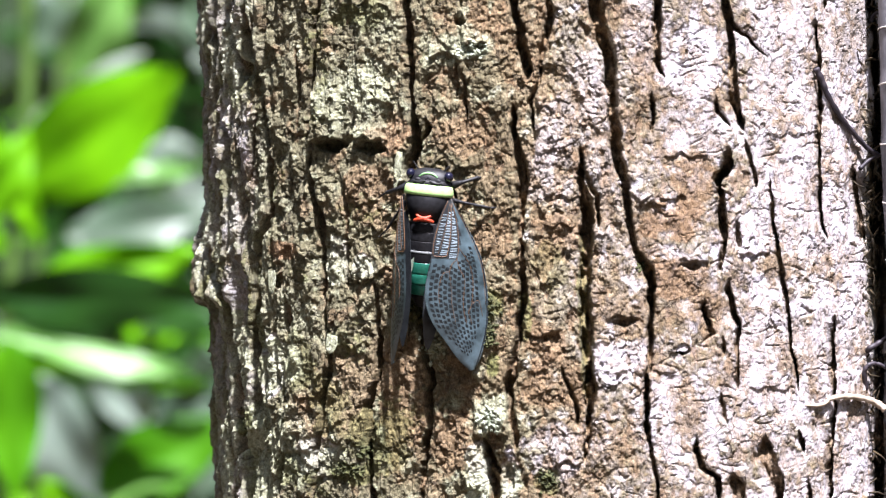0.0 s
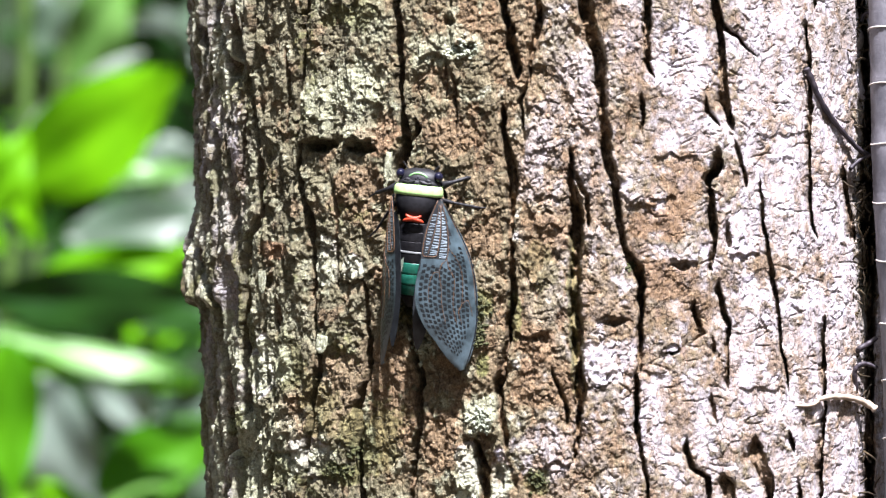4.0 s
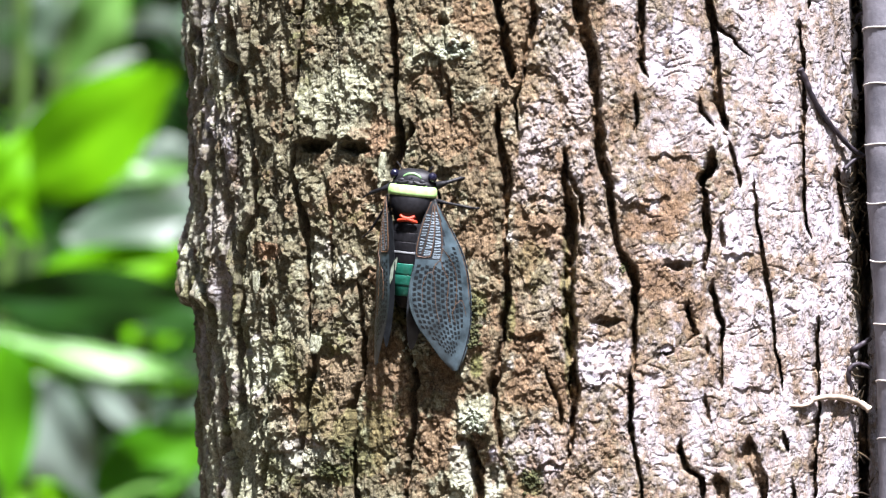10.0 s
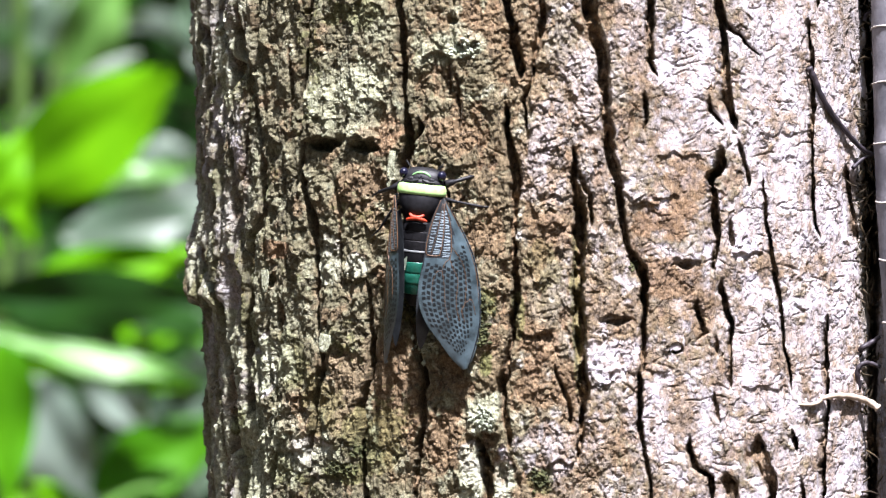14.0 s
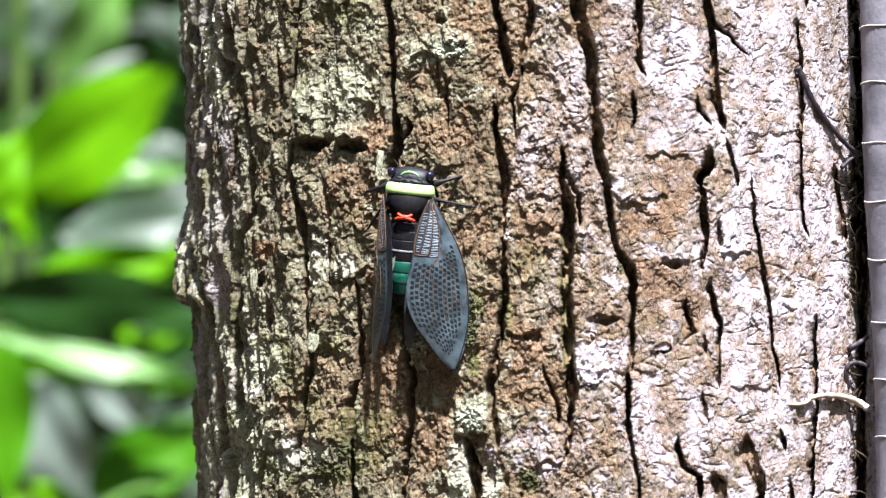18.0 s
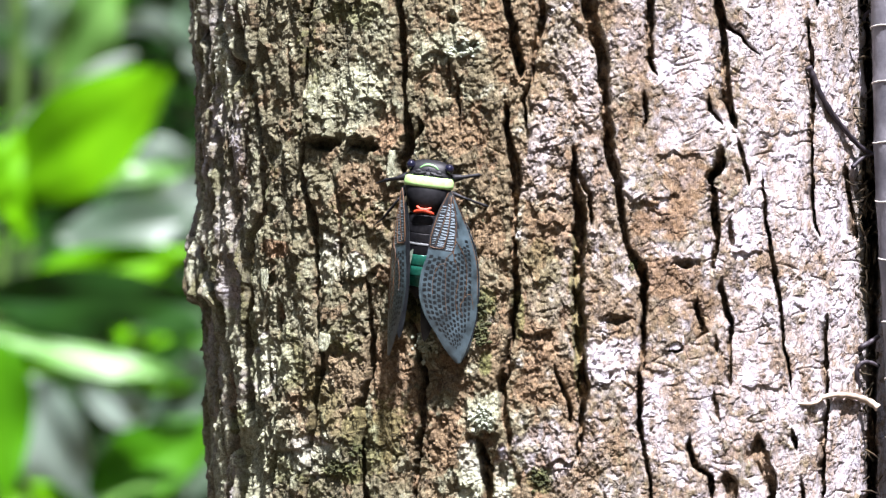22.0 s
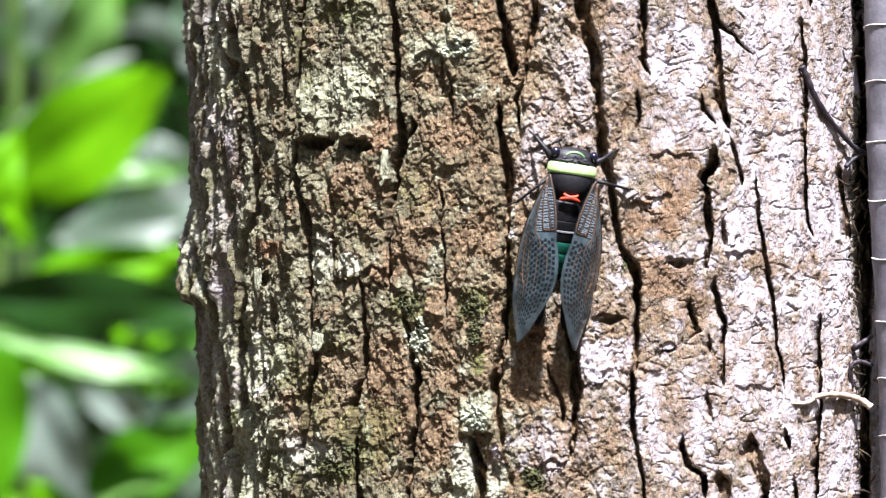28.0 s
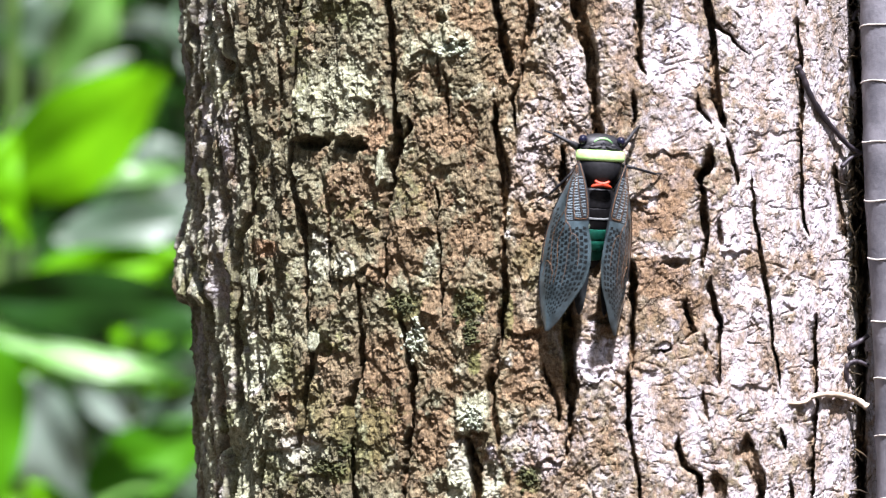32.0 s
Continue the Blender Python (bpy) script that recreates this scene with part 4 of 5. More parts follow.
def mloft(rings, **kw):
    bm = bmesh.new()
    loft(bm, [tuple(c * MM for c in r) for r in rings], **kw)
    return bm


def wing_outline():
    """Costal margin and inner margin of the fore wing, base to tip, in plan steps from the hinge."""
    costal = [(4, 2), (20, -28), (38, -58), (52, -88), (60, -115), (66, -148), (68, -182), (67, -215), (62, -247), (55, -273), (45, -294)]
    inner = [(-4, -2), (-17, -29), (-27, -58), (-32, -88), (-33, -109), (-42, -146), (-42, -180), (-30, -214), (-7, -247), (13, -275), (33, -296)]
    c = bend([(x, y, 0) for x, y in costal], 5)
    i = bend([(x, y, 0) for x, y in inner], 5)
    return c, i


def along(line, t):
    f = t * (len(line) - 1)
    k = min(int(f), len(line) - 2)
    return line[k].lerp(line[k + 1], f - k)


def build_wing(parent, side):
    """A fore wing with membrane, veins, and rows of pale cells; the hinge is its origin."""
    costal, inner = wing_outline()
    k = STEP * 1.02

    def at(t, s, lift=0.0):
        """t from base to tip, s from the inner to the costal margin."""
        p = along(inner, t).lerp(along(costal, t), s)
        camber = 9.0 * math.sin(math.pi * s) * math.sin(math.pi * min(1, 0.1 + 0.8 * t)) - 6 * s * s
        return Vector((side * p.x * k, p.y * k, camber * k + lift * MM))

    bm = bmesh.new()
    nt, ns = 60, 14
    for lift in (0.0, -0.12):
        grid = [[bm.verts.new(at(i / nt, j / ns, lift)) for j in range(ns + 1)] for i in range(nt + 1)]
        for a, b in zip(grid, grid[1:]):
            for j in range(ns):
                bm.faces.new((a[j], a[j + 1], b[j + 1], b[j]))
    bmesh.ops.recalc_face_normals(bm, faces=bm.faces)
    for n, face in enumerate(bm.faces):
        t, s = (n // ns % nt + 0.5) / nt, (n % ns + 0.5) / ns
        face.material_index = 1 if t < 0.37 and s < 0.86 - 1.3 * t * t - 0.6 * t else 0
    wing = part("fore_wing", bm, MEMBRANE, parent, "smoky blue-grey wing with dark spots, pale bars and orange veins")
    wing.data.materials.append(WING)

    def vein(points, radius, material=VEIN, name="vein"):
        line = [at(t, s, 0.10) for t, s in points]
        line = bend(line, 5)
        b = bmesh.new()
        tube(b, line, radius * MM, 6)
        part(name, b, material, wing)

    vein([(0.0, 0.98), (0.15, 0.985), (0.4, 0.985), (0.7, 0.985), (1.0, 0.9)], 0.3, BLACK, "leading_edge")
    vein([(0.0, 0.95), (0.15, 0.955), (0.4, 0.96), (0.6, 0.96)], 0.12)
    vein([(0.0, 0.1), (0.12, 0.05), (0.24, 0.03), (0.325, 0.03), (0.345, 0.12), (0.345, 0.25), (0.32, 0.31), (0.2, 0.42), (0.04, 0.6)], 0.17)
    vein([(0.03, 0.45), (0.15, 0.30), (0.25, 0.2), (0.33, 0.12)], 0.10)
    vein([(0.03, 0.76), (0.15, 0.68), (0.28, 0.56), (0.36, 0.48), (0.4, 0.38), (0.44, 0.34)], 0.14)
    vein([(0.36, 0.48), (0.42, 0.52), (0.46, 0.6), (0.5, 0.62), (0.6, 0.58), (0.7, 0.6)], 0.12)
    vein([(0.28, 0.56), (0.36, 0.68), (0.42, 0.74), (0.5, 0.76), (0.6, 0.72), (0.64, 0.66), (0.7, 0.7)], 0.12)
    vein([(0.44, 0.34), (0.45, 0.24), (0.52, 0.2), (0.6, 0.2)], 0.10)
    vein([(0.44, 0.34), (0.52, 0.40), (0.6, 0.4), (0.7, 0.4)], 0.10)
    vein([(0.6, 0.72), (0.58, 0.84), (0.66, 0.9)], 0.10)

    def bars(name, strips, seed, label, material):
        """Rows of raised pale bars between neighbouring veins."""
        rnd = random.Random(seed)
        b = bmesh.new()
        for t0, t1, sa, sb, n, fill, fade, *to in strips:
            for i in range(n):
                ta, tb = t0 + (t1 - t0) * (i + 0.5 - fill / 2) / n, t0 + (t1 - t0) * (i + 0.5 + fill / 2) / n
                e = rnd.uniform(0.0, 0.12) + fade * i / n
                f = i / n
                s0, s1 = (sa + (to[0] - sa) * f, sb + (to[1] - sb) * f) if to else (sa, sb)
                w = s1 - s0
                a0, a1 = s0 + w * (0.06 + 0.3 * e), s1 - w * (0.06 + 0.3 * e)
                skew = rnd.uniform(-0.002, 0.004)
                mids = []
                for s, sk in ((a0, 0), ((a0 + a1) / 2, skew), (a1, skew * 2)):
                    mids.append((b.verts.new(at(ta + sk, s, 0.05)), b.verts.new(at((ta + tb) / 2 + sk, s, 0.14)), b.verts.new(at(tb + sk, s, 0.05))))
                for p, q in zip(mids, mids[1:]):
                    b.faces.new((p[0], p[1], q[1], q[0]))
                    b.faces.new((p[1], p[2], q[2], q[1]))
        bmesh.ops.recalc_face_normals(b, faces=b.faces)
        part(name, b, material, wing, label)["kind"] = "stuff"

    bars("basal_lattice", [(0.08, 0.32, 0.08, 0.34, 14, 0.3, 0.5, 0.04, 0.12), (0.07, 0.335, 0.38, 0.53, 17, 0.46, 0.0, 0.13, 0.29), (0.07, 0.36, 0.56, 0.70, 18, 0.46, 0.0, 0.30, 0.47)], 3, "close ladder of pale blue-grey bars", CELL_PALE)
    rows = []
    for i in range(11):
        s0 = 0.04 + 0.074 * i
        t0 = 0.40 - 0.13 * max(0.0, (i - 5) / 5) + 0.013 * (i % 2)
        t1 = 0.70 + 0.18 * math.sin(math.pi * (i + 0.5) / 11) + 0.013 * (i % 2)
        rows.append((t0, t1, s0, s0 + 0.074, round((t1 - t0) / 0.028), 0.62, 0.4))
    bars("outer_lattice", rows, 4, "rows of dark spots between the veins", SPOT)
    b = bmesh.new()
    for i in range(46):
        t = 0.44 + 0.5 * i / 46
        p, q, r = at(t, 0.0, 0.02), at(t + 0.007, -0.012, 0.0), at(t + 0.0085, 0.02, 0.06)
        vs = [b.verts.new(v) for v in (p, q, r, at(t, 0.03, 0.06))]
        b.faces.new(vs)
    part("fringe", b, CELL, wing, "pale scalloped trailing margin")["kind"] = "stuff"
    return wing


def build_leg(parent, points, radii, name="leg"):
    """A leg in parts: femur, tibia, claws; its first joint is its origin."""
    base = Vector(points[0])
    bm = bmesh.new()
    p = [(Vector(q) - base - Vector((0, 0, drop))) * MM for q, drop in zip(points, (0, 0, 1, 2.2))]
    tube(bm, bend([p[0], p[0].lerp(p[1], 0.5) + mm(0, 0, 0.4), p[1]], 5), [r * MM for r in (0.7 * radii[0], 0.85 * radii[0], radii[0], 1.15 * radii[0], 1.2 * radii[0], 1.2 * radii[0], 1.1 * radii[0], radii[0], 0.9 * radii[0], 0.8 * radii[0], 0.7 * radii[0])], 10)
    leg = part(name, bm, BLACK, parent)
    leg.matrix_basis = Matrix.Translation(base * MM)
    bm = bmesh.new()
    tube(bm, bend([p[1], p[2]], 6), radii[1] * MM, 8)
    ball(bm, p[1], (radii[1] * 1.25 * MM,) * 3, 10, 8)
    part("tibia", bm, BLACK, leg)
    bm = bmesh.new()
    tube(bm, bend([p[2], p[3]], 4), [radii[2] * MM * f for f in (1, 0.95, 0.9, 0.8, 0.6)], 7)
    d = (p[3] - p[2]).normalized()
    for sgn in (-1, 1):
        tip = p[3] + d * 0.0009 + d.cross(Vector((0, 0, 1))) * sgn * 0.0006
        tube(bm, [p[3], (p[3] + tip) / 2 + mm(0, 0, 0.25), tip - mm(0, 0, 0.3)], [0.00022, 0.00018, 0.00006], 6)
    part("tarsus", bm, BLACK, leg)
    return leg


def build_cicada():
    bug = new("cicada", None)
    tagged(bug, "black cicada with lime collar, red cross and teal abdomen on bark", "insect")
    part("thorax", mloft([(1.0, 9.6, 5.0, 6.6), (-1.5, 10.4, 6.3, 6.6), (-4, 10.3, 7.0, 6.6), (-7, 9.7, 7.2, 6.6), (-10, 8.6, 6.8, 6.4), (-12.5, 7.6, 5.6, 6.2), (-14.5, 7.0, 4.2, 6.0)]), BLACK, bug)
    bm = mloft([(-2.7, 10.6, 6.6, 6.8), (-2.5, 11.0, 6.9, 6.8), (-1.2, 11.2, 7.1, 6.8), (0.6, 11.0, 6.9, 6.8), (1.7, 10.6, 6.4, 6.8), (2.1, 10.2, 5.8, 6.8)], sides=40)
    part("collar", bm, COLLAR, bug, "bright lime green band across the front of the thorax")
    head = part("head", mloft([(1.2, 9.0, 5.0, 6.6), (3.2, 9.4, 5.2, 6.6), (5.2, 9.4, 4.9, 6.5), (6.6, 9.0, 4.5, 6.3), (8.0, 7.9, 3.8, 5.9), (9.0, 5.9, 2.8, 5.5), (9.6, 3.0, 1.5, 5.1)]), BLACK, bug)
    for side in (-1, 1):
        bm = bmesh.new()
        ball(bm, mm(side * 8.6, 6.4, 8.4), mm(2.1, 2.3, 2.3))
        part("eye", bm, EYE, head, "glossy dark bulging eye")
        bm = bmesh.new()
        tube(bm, bend([mm(side * 5.5, 8.2, 6.5), mm(side * 7.2, 10.4, 6.6), mm(side * 8.6, 12.0, 6.0)], 4), [0.00035 - 0.00003 * i for i in range(9)], 6)
        part("antenna", bm, BLACK, head)
        bm = bmesh.new()
        ball(bm, mm(side * 4.6, 3.9, 11.3), mm(1.6, 1.1, 0.5), 12, 8)
        part("brow_ridge", bm, BLACK, head)
    bm = bmesh.new()
    tube(bm, bend([mm(-4.2, 5.5, 10.7), mm(-2.4, 6.7, 10.5), mm(0, 7.2, 10.4), mm(2.4, 6.7, 10.5), mm(4.2, 5.5, 10.7)], 5), [MM * (0.28 + 0.42 * math.sin(math.pi * i / 20)) for i in range(21)], 8)
    part("brow_mark", bm, BROW, head, "thin green crescent on the brow")
    bm = mloft([(1.6, 9.9, 5.6, 6.8), (2.4, 9.9, 5.9, 6.8), (3.4, 9.5, 5.7, 6.7), (4.2, 8.8, 5.3, 6.6)])
    part("neck_plate", bm, BLACK, bug)
    for side in (-1, 1):
        bm = bmesh.new()
        tube(bm, bend([mm(side * 1.0, 3.9, 12.2), mm(side * 3.5, 3.0, 12.3), mm(side * 6.5, 3.2, 11.4)], 5), [0.0005] * 11, 8)
        part("neck_ridge", bm, BLACK, bug)
    bm = bmesh.new()
    for x in (-0.9, 0.0, 0.9):
        ball(bm, mm(x, 5.4 - 0.6 * abs(x), 11.5), mm(0.35, 0.35, 0.3), 8, 6)
    part("ocelli", bm, EYE, head)
    bm = bmesh.new()
    for sx in (-1, 1):
        tube(bm, bend([mm(0, -12.9, 13.0), mm(sx * 1.8, -12.4, 12.9), mm(sx * 3.4, -11.4, 12.5)], 4), [MM * r for r in (0.95, 0.95, 0.9, 0.8, 0.75, 0.7, 0.65, 0.6, 0.35)], 8)
        tube(bm, bend([mm(0, -13.0, 13.0), mm(sx * 2.2, -13.4, 12.6), mm(sx * 4.6, -14.2, 11.4)], 4), [MM * r for r in (0.95, 1.0, 1.0, 1.0, 0.95, 0.9, 0.8, 0.65, 0.4)], 8)
    ball(bm, mm(0, -13.0, 12.9), mm(1.6, 1.1, 0.8), 12, 8)
    part("cross_ridge", bm, RED, bug, "bright red cross-shaped ridge")

    # abdomen, hinged behind the cross
    hinge = mm(0, -14.5, 7.5)
    rings = [(-14.0, 6.9, 4.4, 6.4), (-17, 7.2, 5.0, 6.6), (-22, 7.4, 5.2, 6.6), (-28, 7.3, 5.2, 6.4), (-34, 7.0, 4.9, 6.0), (-42, 6.2, 4.4, 5.4), (-47, 5.0, 3.6, 4.8), (-50, 3.6, 2.6, 4.2), (-53, 1.6, 1.2, 3.6)]

    def girth(y):
        for a, b in zip(rings, rings[1:]):
            if a[0] >= y >= b[0]:
                f = (a[0] - y) / (a[0] - b[0])
                return tuple(p + (q - p) * f for p, q in zip(a, b))
        return rings[-1]

    bm = mloft(rings)
    bmesh.ops.translate(bm, verts=bm.verts, vec=-hinge)
    abdomen = part("abdomen", bm, BLACK, bug)
    abdomen.matrix_basis = Matrix.Translation(hinge)

    def segment(name, y0, y1, material, swell, label=""):
        out = []
        for f, s in ((0.0, 0.08), (0.06, swell * 0.8), (0.35, swell), (0.8, swell * 1.05), (0.96, swell * 1.0), (1.0, 0.08)):
            y, w, h, z = girth(y0 + (y1 - y0) * f)
            out.append((y, w + s, h + s, z))
        b = mloft(out, sides=36)
        bmesh.ops.translate(b, verts=b.verts, vec=-hinge)
        part(name, b, material, abdomen, label)

    segment("tergite", -14.6, -18.6, BLACK, 0.13)
    segment("tergite", -18.7, -22.8, BLACK, 0.13)
    segment("tergite", -22.9, -27.0, BLACK, 0.13)
    segment("pale_ring", -27.1, -28.0, BAND, 0.2, "narrow whitish ring")
    segment("tergite", -28.1, -32.4, BLACK, 0.13)
    segment("teal_tergite", -32.5, -37.6, TEAL, 0.18, "deep teal green ring")
    segment("teal_tergite", -37.7, -42.6, TEAL, 0.2)
    segment("teal_tergite", -42.7, -47.2, TEAL, 0.18)
    segment("abdomen_tip", -47.3, -52.6, BLACK, 0.2)
    for side in (-1, 1):
        bm = bmesh.new()
        outline = [(0.1, 0), (1.0, -1.5), (1.4, -5), (1.1, -9), (0.3, -12.5), (-0.2, -9), (-0.3, -4)]
        top = [bm.verts.new(mm(side * (x * 1.3 + (5.3 if side > 0 else 2.9 - 0.2 * y)), y - 30.0, (9.6 if side > 0 else 11.2) - 0.25 * x + 0.08 * y) - hinge) for x, y in outline]
        low = [bm.verts.new(v.co - mm(0, 0, 0.3)) for v in top]
        bm.faces.new(top)
        bm.faces.new(low[::-1])
        for a in range(len(top)):
            b = (a + 1) % len(top)
            bm.faces.new((top[a], low[a], low[b], top[b]))
        bmesh.ops.recalc_face_normals(bm, faces=bm.faces)
        part("side_flap", bm, HINDWING, abdomen, "small pale flap beside the abdomen", False)

    wings = []
    for side in (-1, 1):
        wings.append(build_wing(bug, side))
        bm = bmesh.new()
        # drawn long: its black also stands in for shade between the wings
        outline = [(0, 0), (4, -8), (5.5, -20), (6, -36), (5, -52), (2.5, -62), (-1.0, -54), (-3.4, -38), (-3.2, -22), (-1.8, -8)]
        line = bend([(side * x, y, 0) for x, y in outline + outline[:1]], 3)[:-1]
        top = [bm.verts.new(v * MM) for v in line]
        low = [bm.verts.new(v.co - mm(0, 0, 0.15)) for v in top]
        bm.faces.new(top)
        bm.faces.new(low[::-1])
        for a in range(len(top)):
            b = (a + 1) % len(top)
            bm.faces.new((top[a], low[a], low[b], top[b]))
        bmesh.ops.recalc_face_normals(bm, faces=bm.faces)
        hind = part("hind_wing", bm, WING, bug, "blackish hind wing under the fore wing, lengthened to darken the gap", False)
        hind.matrix_basis = pose(side * 0.0088, -0.009, 0.0084, 3, side * (28 if side > 0 else 40), side * -3)
    legs = {}
    for side, tag in ((-1, "left"), (1, "right")):
        legs[tag, "front"] = build_leg(bug, [(side * 7.5, 2.0, 3.6), (side * 14.0, 4.6, 5.4), (side * 20.5, 7.6, 1.8), (side * 24.0, 8.6, 0.4)], (1.5, 0.85, 0.5))
        legs[tag, "middle"] = build_leg(bug, [(side * 8.0, -3.5, 3.2), (side * 15.5, -4.6, 6.4), (side * 27.0, -6.6, 2.6), (side * 32.0, -6.2, 0.6)], (0.95, 0.6, 0.42))
        legs[tag, "hind"] = build_leg(bug, [(side * 7.0, -9.0, 3.0), (side * 11.5, -13.0, 4.2), (side * 13.0, -23.0, 1.6), (side * 13.5, -27.0, 0.4)], (0.95, 0.6, 0.42))
    return bug, abdomen, wings, legs


cicada, abdomen, wings, legs = build_cicada()


# ---- the plants behind ----
def blade_mesh(name, length, width, droop, fold, material, seed):
    """A pointed leaf blade with a midrib, its stalk end at the origin, along x."""
    rnd = random.Random(seed)
    bm = bmesh.new()
    n, m = 16, 8
    for lift in (0.0, -0.0012):
        grid = []
        for i in range(n + 1):
            t = i / n
            half = width / 2 * (math.sin(math.pi * t ** 0.82) ** 0.85 if 0 < t < 1 else 0.0) + 0.0008
            row = []
            for j in range(m + 1):
                s = j / m * 2 - 1
                z = -droop * length * t * t + fold * abs(s) * half + 0.006 * math.sin(9 * t + seed) * abs(s) - (0.0025 if j == m // 2 else 0)
                row.append(bm.verts.new((t * length, s * half, z + lift)))
            grid.append(row)
        for a, b in zip(grid, grid[1:]):
            for j in range(m):
                bm.faces.new((a[j], a[j + 1], b[j + 1], b[j]))
    bmesh.ops.recalc_face_normals(bm, faces=bm.faces)
    me = bpy.data.meshes.new(name)
    bm.to_mesh(me)
    bm.free()
    me.polygons.foreach_set("use_smooth", [True] * len(me.polygons))
    me.materials.append(material)
    return me


def behind(u, v, depth):
    """The place of the plan's point (u, v), depth metres from the camera."""
    k = STEP / DIST * depth
    return Vector(((u - 784) * k, depth - DIST, EYE_Z - (v - 441) * k))


def build_shrub():
    """The near shrub: bright leaves on upright stalks."""
    shrub = new("broadleaf_shrub", None)
    tagged(shrub, "broad-leaved shrub with glossy bright green leaves behind the trunk", "shrub")
    shrub.matrix_basis = Matrix.Translation((-1.5, 2.7, 0))
    inv = shrub.matrix_basis.inverted()

    def leaf(base, tip, width, depth, material, face=0.0, droop=0.05, fold=0.12, d_tip=0.0):
        a, b = behind(*base, depth), behind(*tip, depth + d_tip)
        length = (b - a).length
        me = blade_mesh("leaf", length, width * STEP / DIST * depth, droop, fold, material, int(base[0] + tip[1]) % 17)
        ob = new("leaf", me)
        ob.parent = shrub
        x = (b - a).normalized()
        z = Vector((0, -1, 0.0)) - x * Vector((0, -1, 0)).dot(x)
        z = (Matrix.Rotation(radians(face), 3, x) @ z).normalized()
        y = z.cross(x)
        ob.matrix_basis = inv @ (Matrix.Translation(a) @ Matrix((x, y, z)).transposed().to_4x4())

    leaf((18, 345), (316, 122), 185, 5.0, LEAF, 14, 0.03, 0.03)
    leaf((40, 250), (255, 95), 80, 5.08, LEAF_GLARE, 20, 0.03, 0.03)
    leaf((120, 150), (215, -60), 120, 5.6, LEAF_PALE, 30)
    leaf((80, 90), (110, -60), 90, 5.7, LEAF_GLARE, 10)
    leaf((60, 90), (120, -40), 80, 5.5, LEAF_GREY_SHEEN, -30)
    leaf((215, 30), (420, 110), 80, 5.8, LEAF_GLARE, 14)
    leaf((210, 60), (370, 190), 100, 5.7, LEAF_DARK_SHADED, 10)
    leaf((130, 340), (360, 290), 56, 5.05, LEAF_PALE, -20)
    leaf((10, 400), (190, 330), 90, 5.05, LEAF_DARK_SHADED, 20)
    leaf((110, 420), (390, 375), 100, 5.35, LEAF_GREY_SHEEN, -12)
    leaf((40, 300), (330, 270), 90, 5.5, LEAF_GREY_SHEEN, -10)
    leaf((60, 490), (360, 448), 76, 4.95, LEAF, 5, 0.03, 0.04)
    # lower blade in shade: the shade is in its leaf colour
    leaf((-30, 525), (385, 535), 112, 4.9, LEAF_DARK_SHADED, 10, 0.03, 0.05)
    leaf((150, 500), (400, 585), 90, 5.0, LEAF_DARK_SHADED, -10)
    leaf((-30, 590), (345, 665), 66, 4.9, LEAF_PALE, -38)
    leaf((-20, 620), (360, 690), 60, 5.0, LEAF, 20)
    leaf((10, 600), (20, 880), 110, 4.85, LEAF_DEEP, -15)
    leaf((60, 665), (170, 930), 125, 5.2, LEAF_GLARE, 12)
    leaf((140, 600), (270, 775), 95, 5.4, LEAF_GLARE, 12)
    leaf((160, 870), (410, 745), 130, 4.95, LEAF_DEEP, -8, 0.03, 0.03)
    # white highlight under the green leaf, built as a pale blade
    leaf((170, 880), (340, 820), 70, 4.95, LEAF_PALE, -50)
    leaf((-40, 400), (50, 230), 80, 4.95, LEAF, 10)
    leaf((-30, 210), (70, 440), 60, 5.0, LEAF, -10)
    leaf((60, 860), (180, 930), 60, 5.1, LEAF, 10)
    leaf((260, 740), (400, 690), 60, 5.3, LEAF_GREY_SHEEN, 10)
    leaf((285, 240), (370, 400), 90, 5.6, LEAF_GLARE, 0)
    leaf((230, 210), (370, 330), 110, 5.8, LEAF_DARK_SHADED, -10)

    def stalk(points, depth, radius):
        bm = bmesh.new()
        tube(bm, bend([inv @ behind(*p, depth) for p in points], 6), radius, 10)
        part("stalk", bm, STALK, shrub)

    stalk([(44, -300), (40, 0), (42, 130), (36, 260), (20, 420), (5, 600), (-10, 900), (-60, 3280)], 5.1, 0.0075)
    stalk([(120, -200), (110, 100), (70, 300), (60, 600), (70, 900), (40, 3280)], 5.5, 0.006)
    stalk([(300, 100), (260, 500), (240, 900), (150, 3100)], 5.9, 0.007)
    # the mass of leaves behind
    rnd = random.Random(21)
    shapes = [blade_mesh("leaf", rnd.uniform(0.12, 0.19), rnd.uniform(0.045, 0.075), rnd.uniform(0.05, 0.3), 0.15, mat, k) for k, mat in enumerate((LEAF_DARK_SHADED, LEAF_DARK_SHADED, LEAF, LEAF_DARK_SHADED, LEAF_GREY_SHEEN, LEAF_DARK_SHADED))]
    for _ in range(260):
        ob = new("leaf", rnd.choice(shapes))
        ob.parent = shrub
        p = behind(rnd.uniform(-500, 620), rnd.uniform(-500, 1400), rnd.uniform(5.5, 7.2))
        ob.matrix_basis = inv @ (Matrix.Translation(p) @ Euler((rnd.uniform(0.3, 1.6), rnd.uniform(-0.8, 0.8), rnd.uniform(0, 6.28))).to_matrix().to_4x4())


build_shrub()


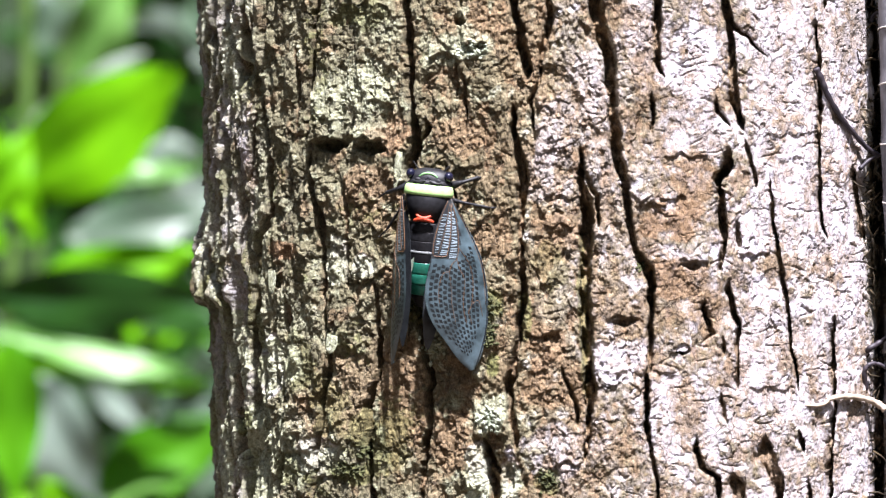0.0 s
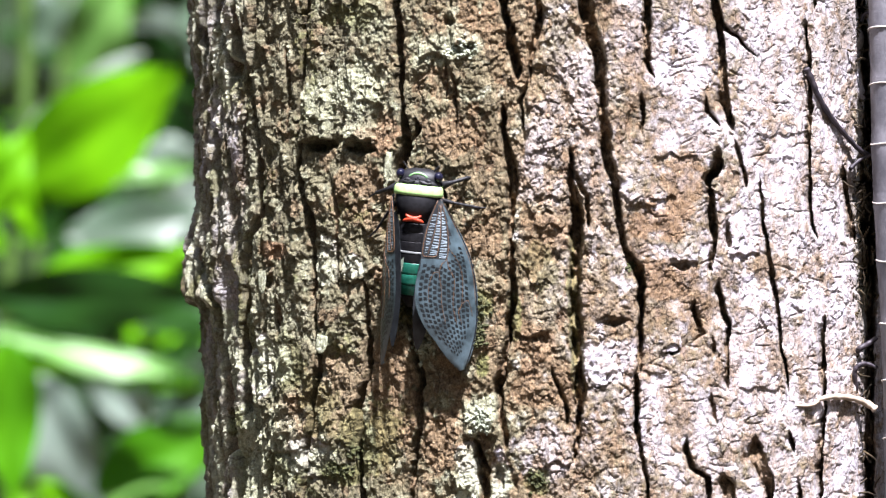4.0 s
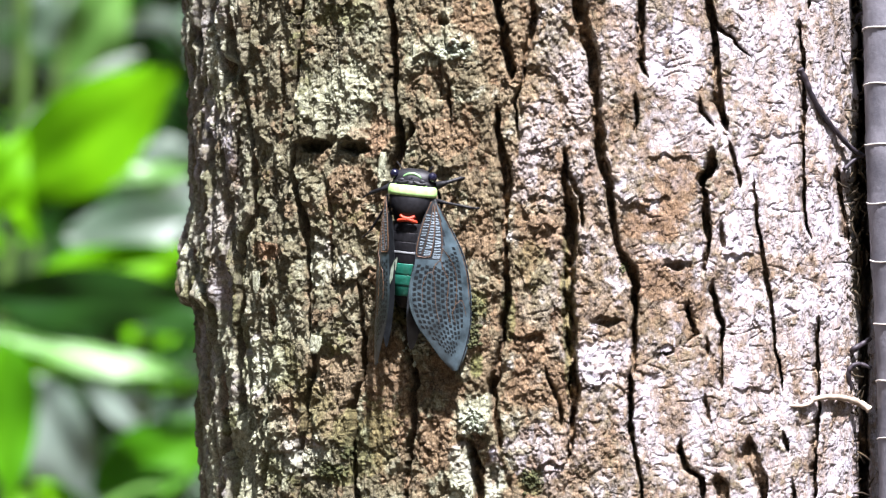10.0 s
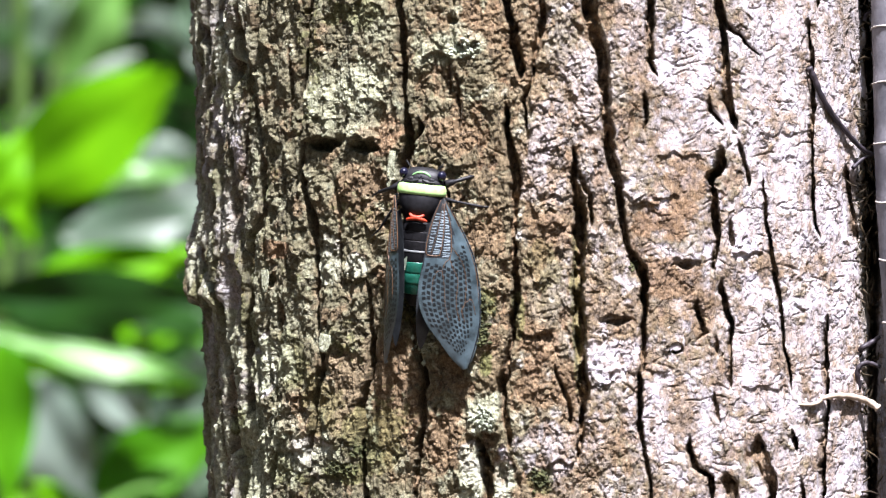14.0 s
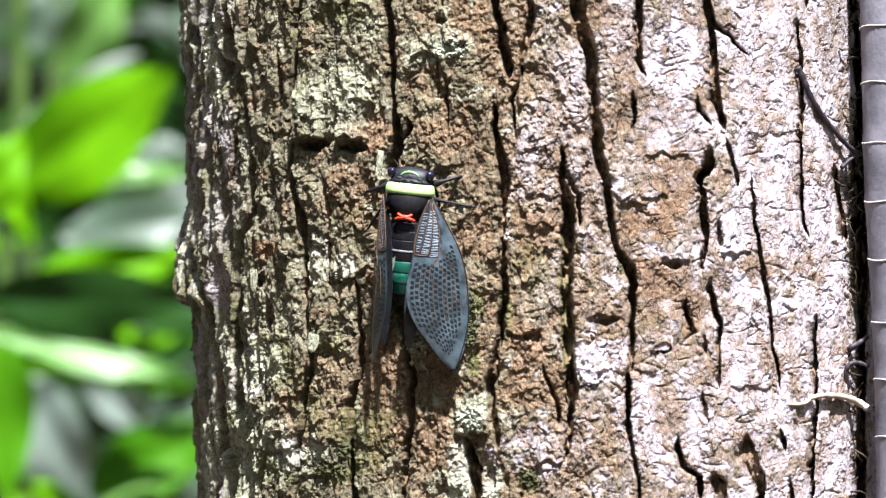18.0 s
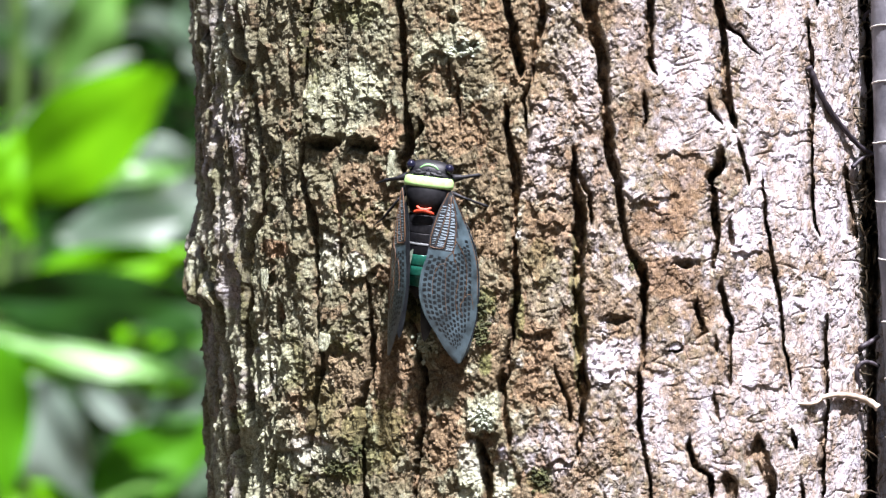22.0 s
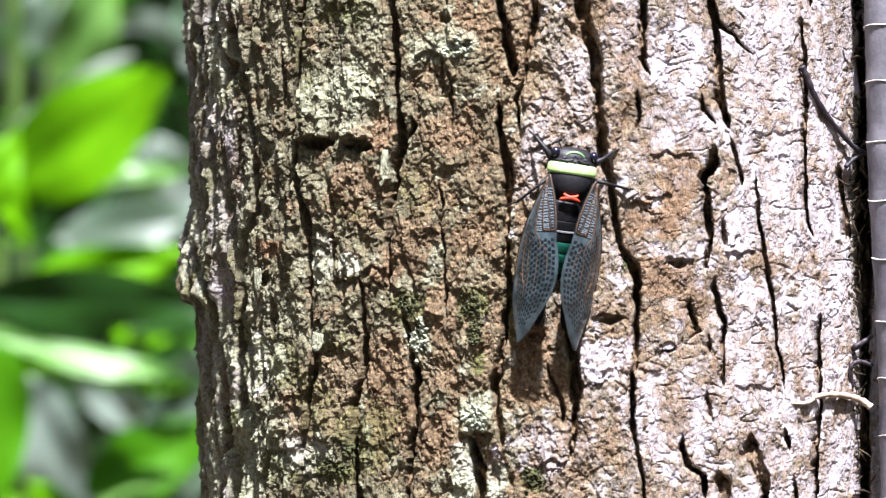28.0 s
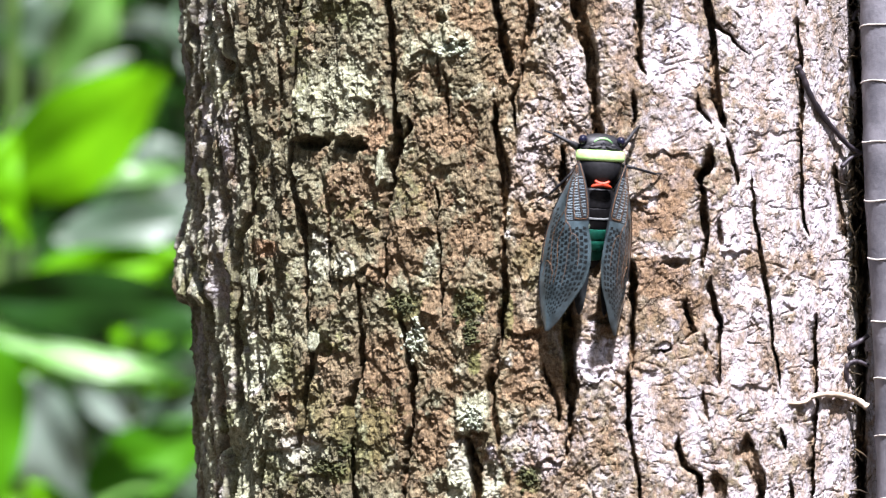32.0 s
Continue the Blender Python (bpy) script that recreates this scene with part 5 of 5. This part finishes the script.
def build_thicket():
    """Dense undergrowth farther off; behind it a dark wood, ringed round to cut skylight."""
    rnd = random.Random(31)
    bm = bmesh.new()
    for _ in range(5200):
        c = Vector((rnd.uniform(-5, 5), rnd.uniform(5.5, 9.0), rnd.uniform(0, 3.6) ** 1.0))
        e = Euler((rnd.uniform(0, 6.28), rnd.uniform(-1, 1), rnd.uniform(0, 6.28))).to_matrix()
        a, b = rnd.uniform(0.07, 0.13), rnd.uniform(0.025, 0.05)
        vs = [bm.verts.new(c + e @ Vector(q)) for q in ((-a, 0, 0), (-a * 0.3, b, 0.008), (a * 0.4, b * 0.8, 0), (a, 0, -0.02), (a * 0.4, -b * 0.8, 0), (-a * 0.3, -b, 0.008))]
        bm.faces.new(vs)
    tagged(part("undergrowth", bm, LEAF_DARK_SHADED, None, "", False), "dense dark green undergrowth in the distance", "undergrowth", kind="stuff")
    # mostly unseen wall, added to block skylight; lower right front lets some in
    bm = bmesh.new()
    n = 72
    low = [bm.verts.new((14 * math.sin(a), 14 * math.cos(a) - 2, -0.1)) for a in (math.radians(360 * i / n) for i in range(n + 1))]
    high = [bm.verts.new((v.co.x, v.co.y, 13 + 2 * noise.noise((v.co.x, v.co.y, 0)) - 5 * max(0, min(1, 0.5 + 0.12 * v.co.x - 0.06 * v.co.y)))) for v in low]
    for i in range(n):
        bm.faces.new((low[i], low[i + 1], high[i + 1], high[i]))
    tagged(part("backdrop", bm, FOREST), "dark green wood behind, its unseen ring added to hold back skylight", "backdrop", kind="structure")


build_thicket()


# ---- what moves ----
def on_bark(u, v, heading, roll, lift=0.003):
    """The cicada's pose with its collar at the plan's point: heading clockwise from upwards, roll to the right."""
    high = 0.0068
    a, z = on_trunk(u, v, high)
    m = Matrix.Rotation(radians(roll), 4, "Z") @ Matrix.Rotation(math.pi / 2, 4, "X") @ Matrix.Rotation(radians(-heading), 4, "Z")
    out = m.to_3x3() @ Vector((0, 0, 1))
    return Matrix.Translation(trunk_point(a, z, high) - out * (high - lift)) @ m


def motions():
    walk(cicada, [(t, on_bark(739.5 + du, 337 + dv, heading, roll)) for t, du, dv, heading, roll in [
        (0, 0, 0, 6, -12), (18, 0, 0, 6, -12), (18.5, -0.6, -7.7, 6, -12), (19, 2.3, -19.7, 6, -12), (19.5, 3, -21, 6, -12),
        (20, 2.8, -18, 6, -12), (21, 4.4, -15.4, 6, -11), (21.5, 6.4, -14.6, 6, -10), (22, 12.2, -11.6, 7, -9), (22.5, 27, -2.7, 8, -8),
        (23, 38.5, 3.8, 8, -7), (23.5, 58.4, -0.4, 8, -6), (24, 90.6, -7, 9, -6), (24.5, 106.4, -5.9, 9, -5), (25, 126.3, -13.6, 9.5, -4),
        (25.5, 151, -20.5, 11, -3), (26.5, 213, -27, 10, 4), (27.5, 268, -30, 9, 9), (28, 273, -32.8, 8, 10), (28.5, 284.5, -31, 6, 11),
        (29, 300.4, -43, 5, 12), (29.5, 310, -46, 5, 12), (30, 321, -50.6, 4, 13), (31, 325.8, -52.8, 4, 13), (32, 329.6, -56.6, 3, 13)]])
    # each wing: time, slope of its side of the roof, swing outwards
    left = [(0, 63, -2.8), (18, 63, -2.8), (20, 63, -2.8), (22.6, 63, -3), (24, 61, -1), (25.4, 56, 0.5), (28, 57, -1.2), (29.5, 53, 1.5), (31, 51, 3.2), (32, 51, 3.2)]
    right = [(0, 22, 6.5), (18, 22, 6.5), (20, 23, 5.5), (22.6, 25, 2.2), (24, 28, -0.5), (25.4, 34, -3), (28, 41, -2.8), (29.5, 44, -3), (31, 46, -3.2), (32, 46, -3.2)]
    for wing, side, rows in zip(wings, (-1, 1), (left, right)):
        walk(wing, [(t, pose(side * 0.0108, -0.0035, 0.0118, 1.5, side * slope, side * swing_out)) for t, slope, swing_out in rows])
    flex = [(0, 7), (7.2, 7), (7.5, -1), (7.8, 5), (8.7, 7), (8.9, -12), (9.1, -12), (9.3, 5), (10.2, 4), (10.4, -11), (10.5, -12), (10.7, 0), (10.9, 7), (11.8, 7), (12.0, -12), (12.2, -5), (12.4, 7), (18, 7), (20, 7), (22.5, 9), (25, 12), (32, 14)]
    walk(abdomen, [(t, Matrix.Translation((0, -0.0145, 0.0075)) @ Matrix.Rotation(radians(a), 4, "X")) for t, a in flex])

    def swing(leg, rows):
        base = leg.matrix_basis.translation.copy()
        walk(leg, [(t, Matrix.Translation(base) @ Matrix.Rotation(radians(a), 4, "Z")) for t, a in rows])

    swing(legs["right", "front"], [(0, 0), (18, 0), (19, -10), (22.5, -8), (23.3, 22), (24, 4), (24.6, 12), (25, 20), (25.5, 10), (27.5, 14), (28, 14), (29, 6), (29.6, 24), (32, 24)])
    swing(legs["left", "front"], [(0, 46), (18, 46), (19, 48), (22, 40), (23, 30), (24, -14), (25, 6), (25.5, -20), (27.5, -24), (28.5, -20), (29.4, -4), (32, -4)])
    swing(legs["right", "middle"], [(0, 4), (18, 4), (19, -8), (22, -4), (23, 8), (24, -6), (25, 6), (26.5, -8), (27.5, 8), (29, -4), (30, 2), (32, 0)])
    swing(legs["left", "middle"], [(0, 48), (18, 48), (19, 52), (22, 44), (23, 30), (24, 44), (25, 32), (26.5, 46), (27.5, 34), (29, 46), (30, 38), (32, 40)])
    for tag in ("left", "right"):
        swing(legs[tag, "hind"], [(0, 0), (18, 0), (19, 8), (22, 4), (23, -8), (24, 8), (25, -6), (26.5, 8), (28, -6), (30, 0), (32, 0)])


motions()
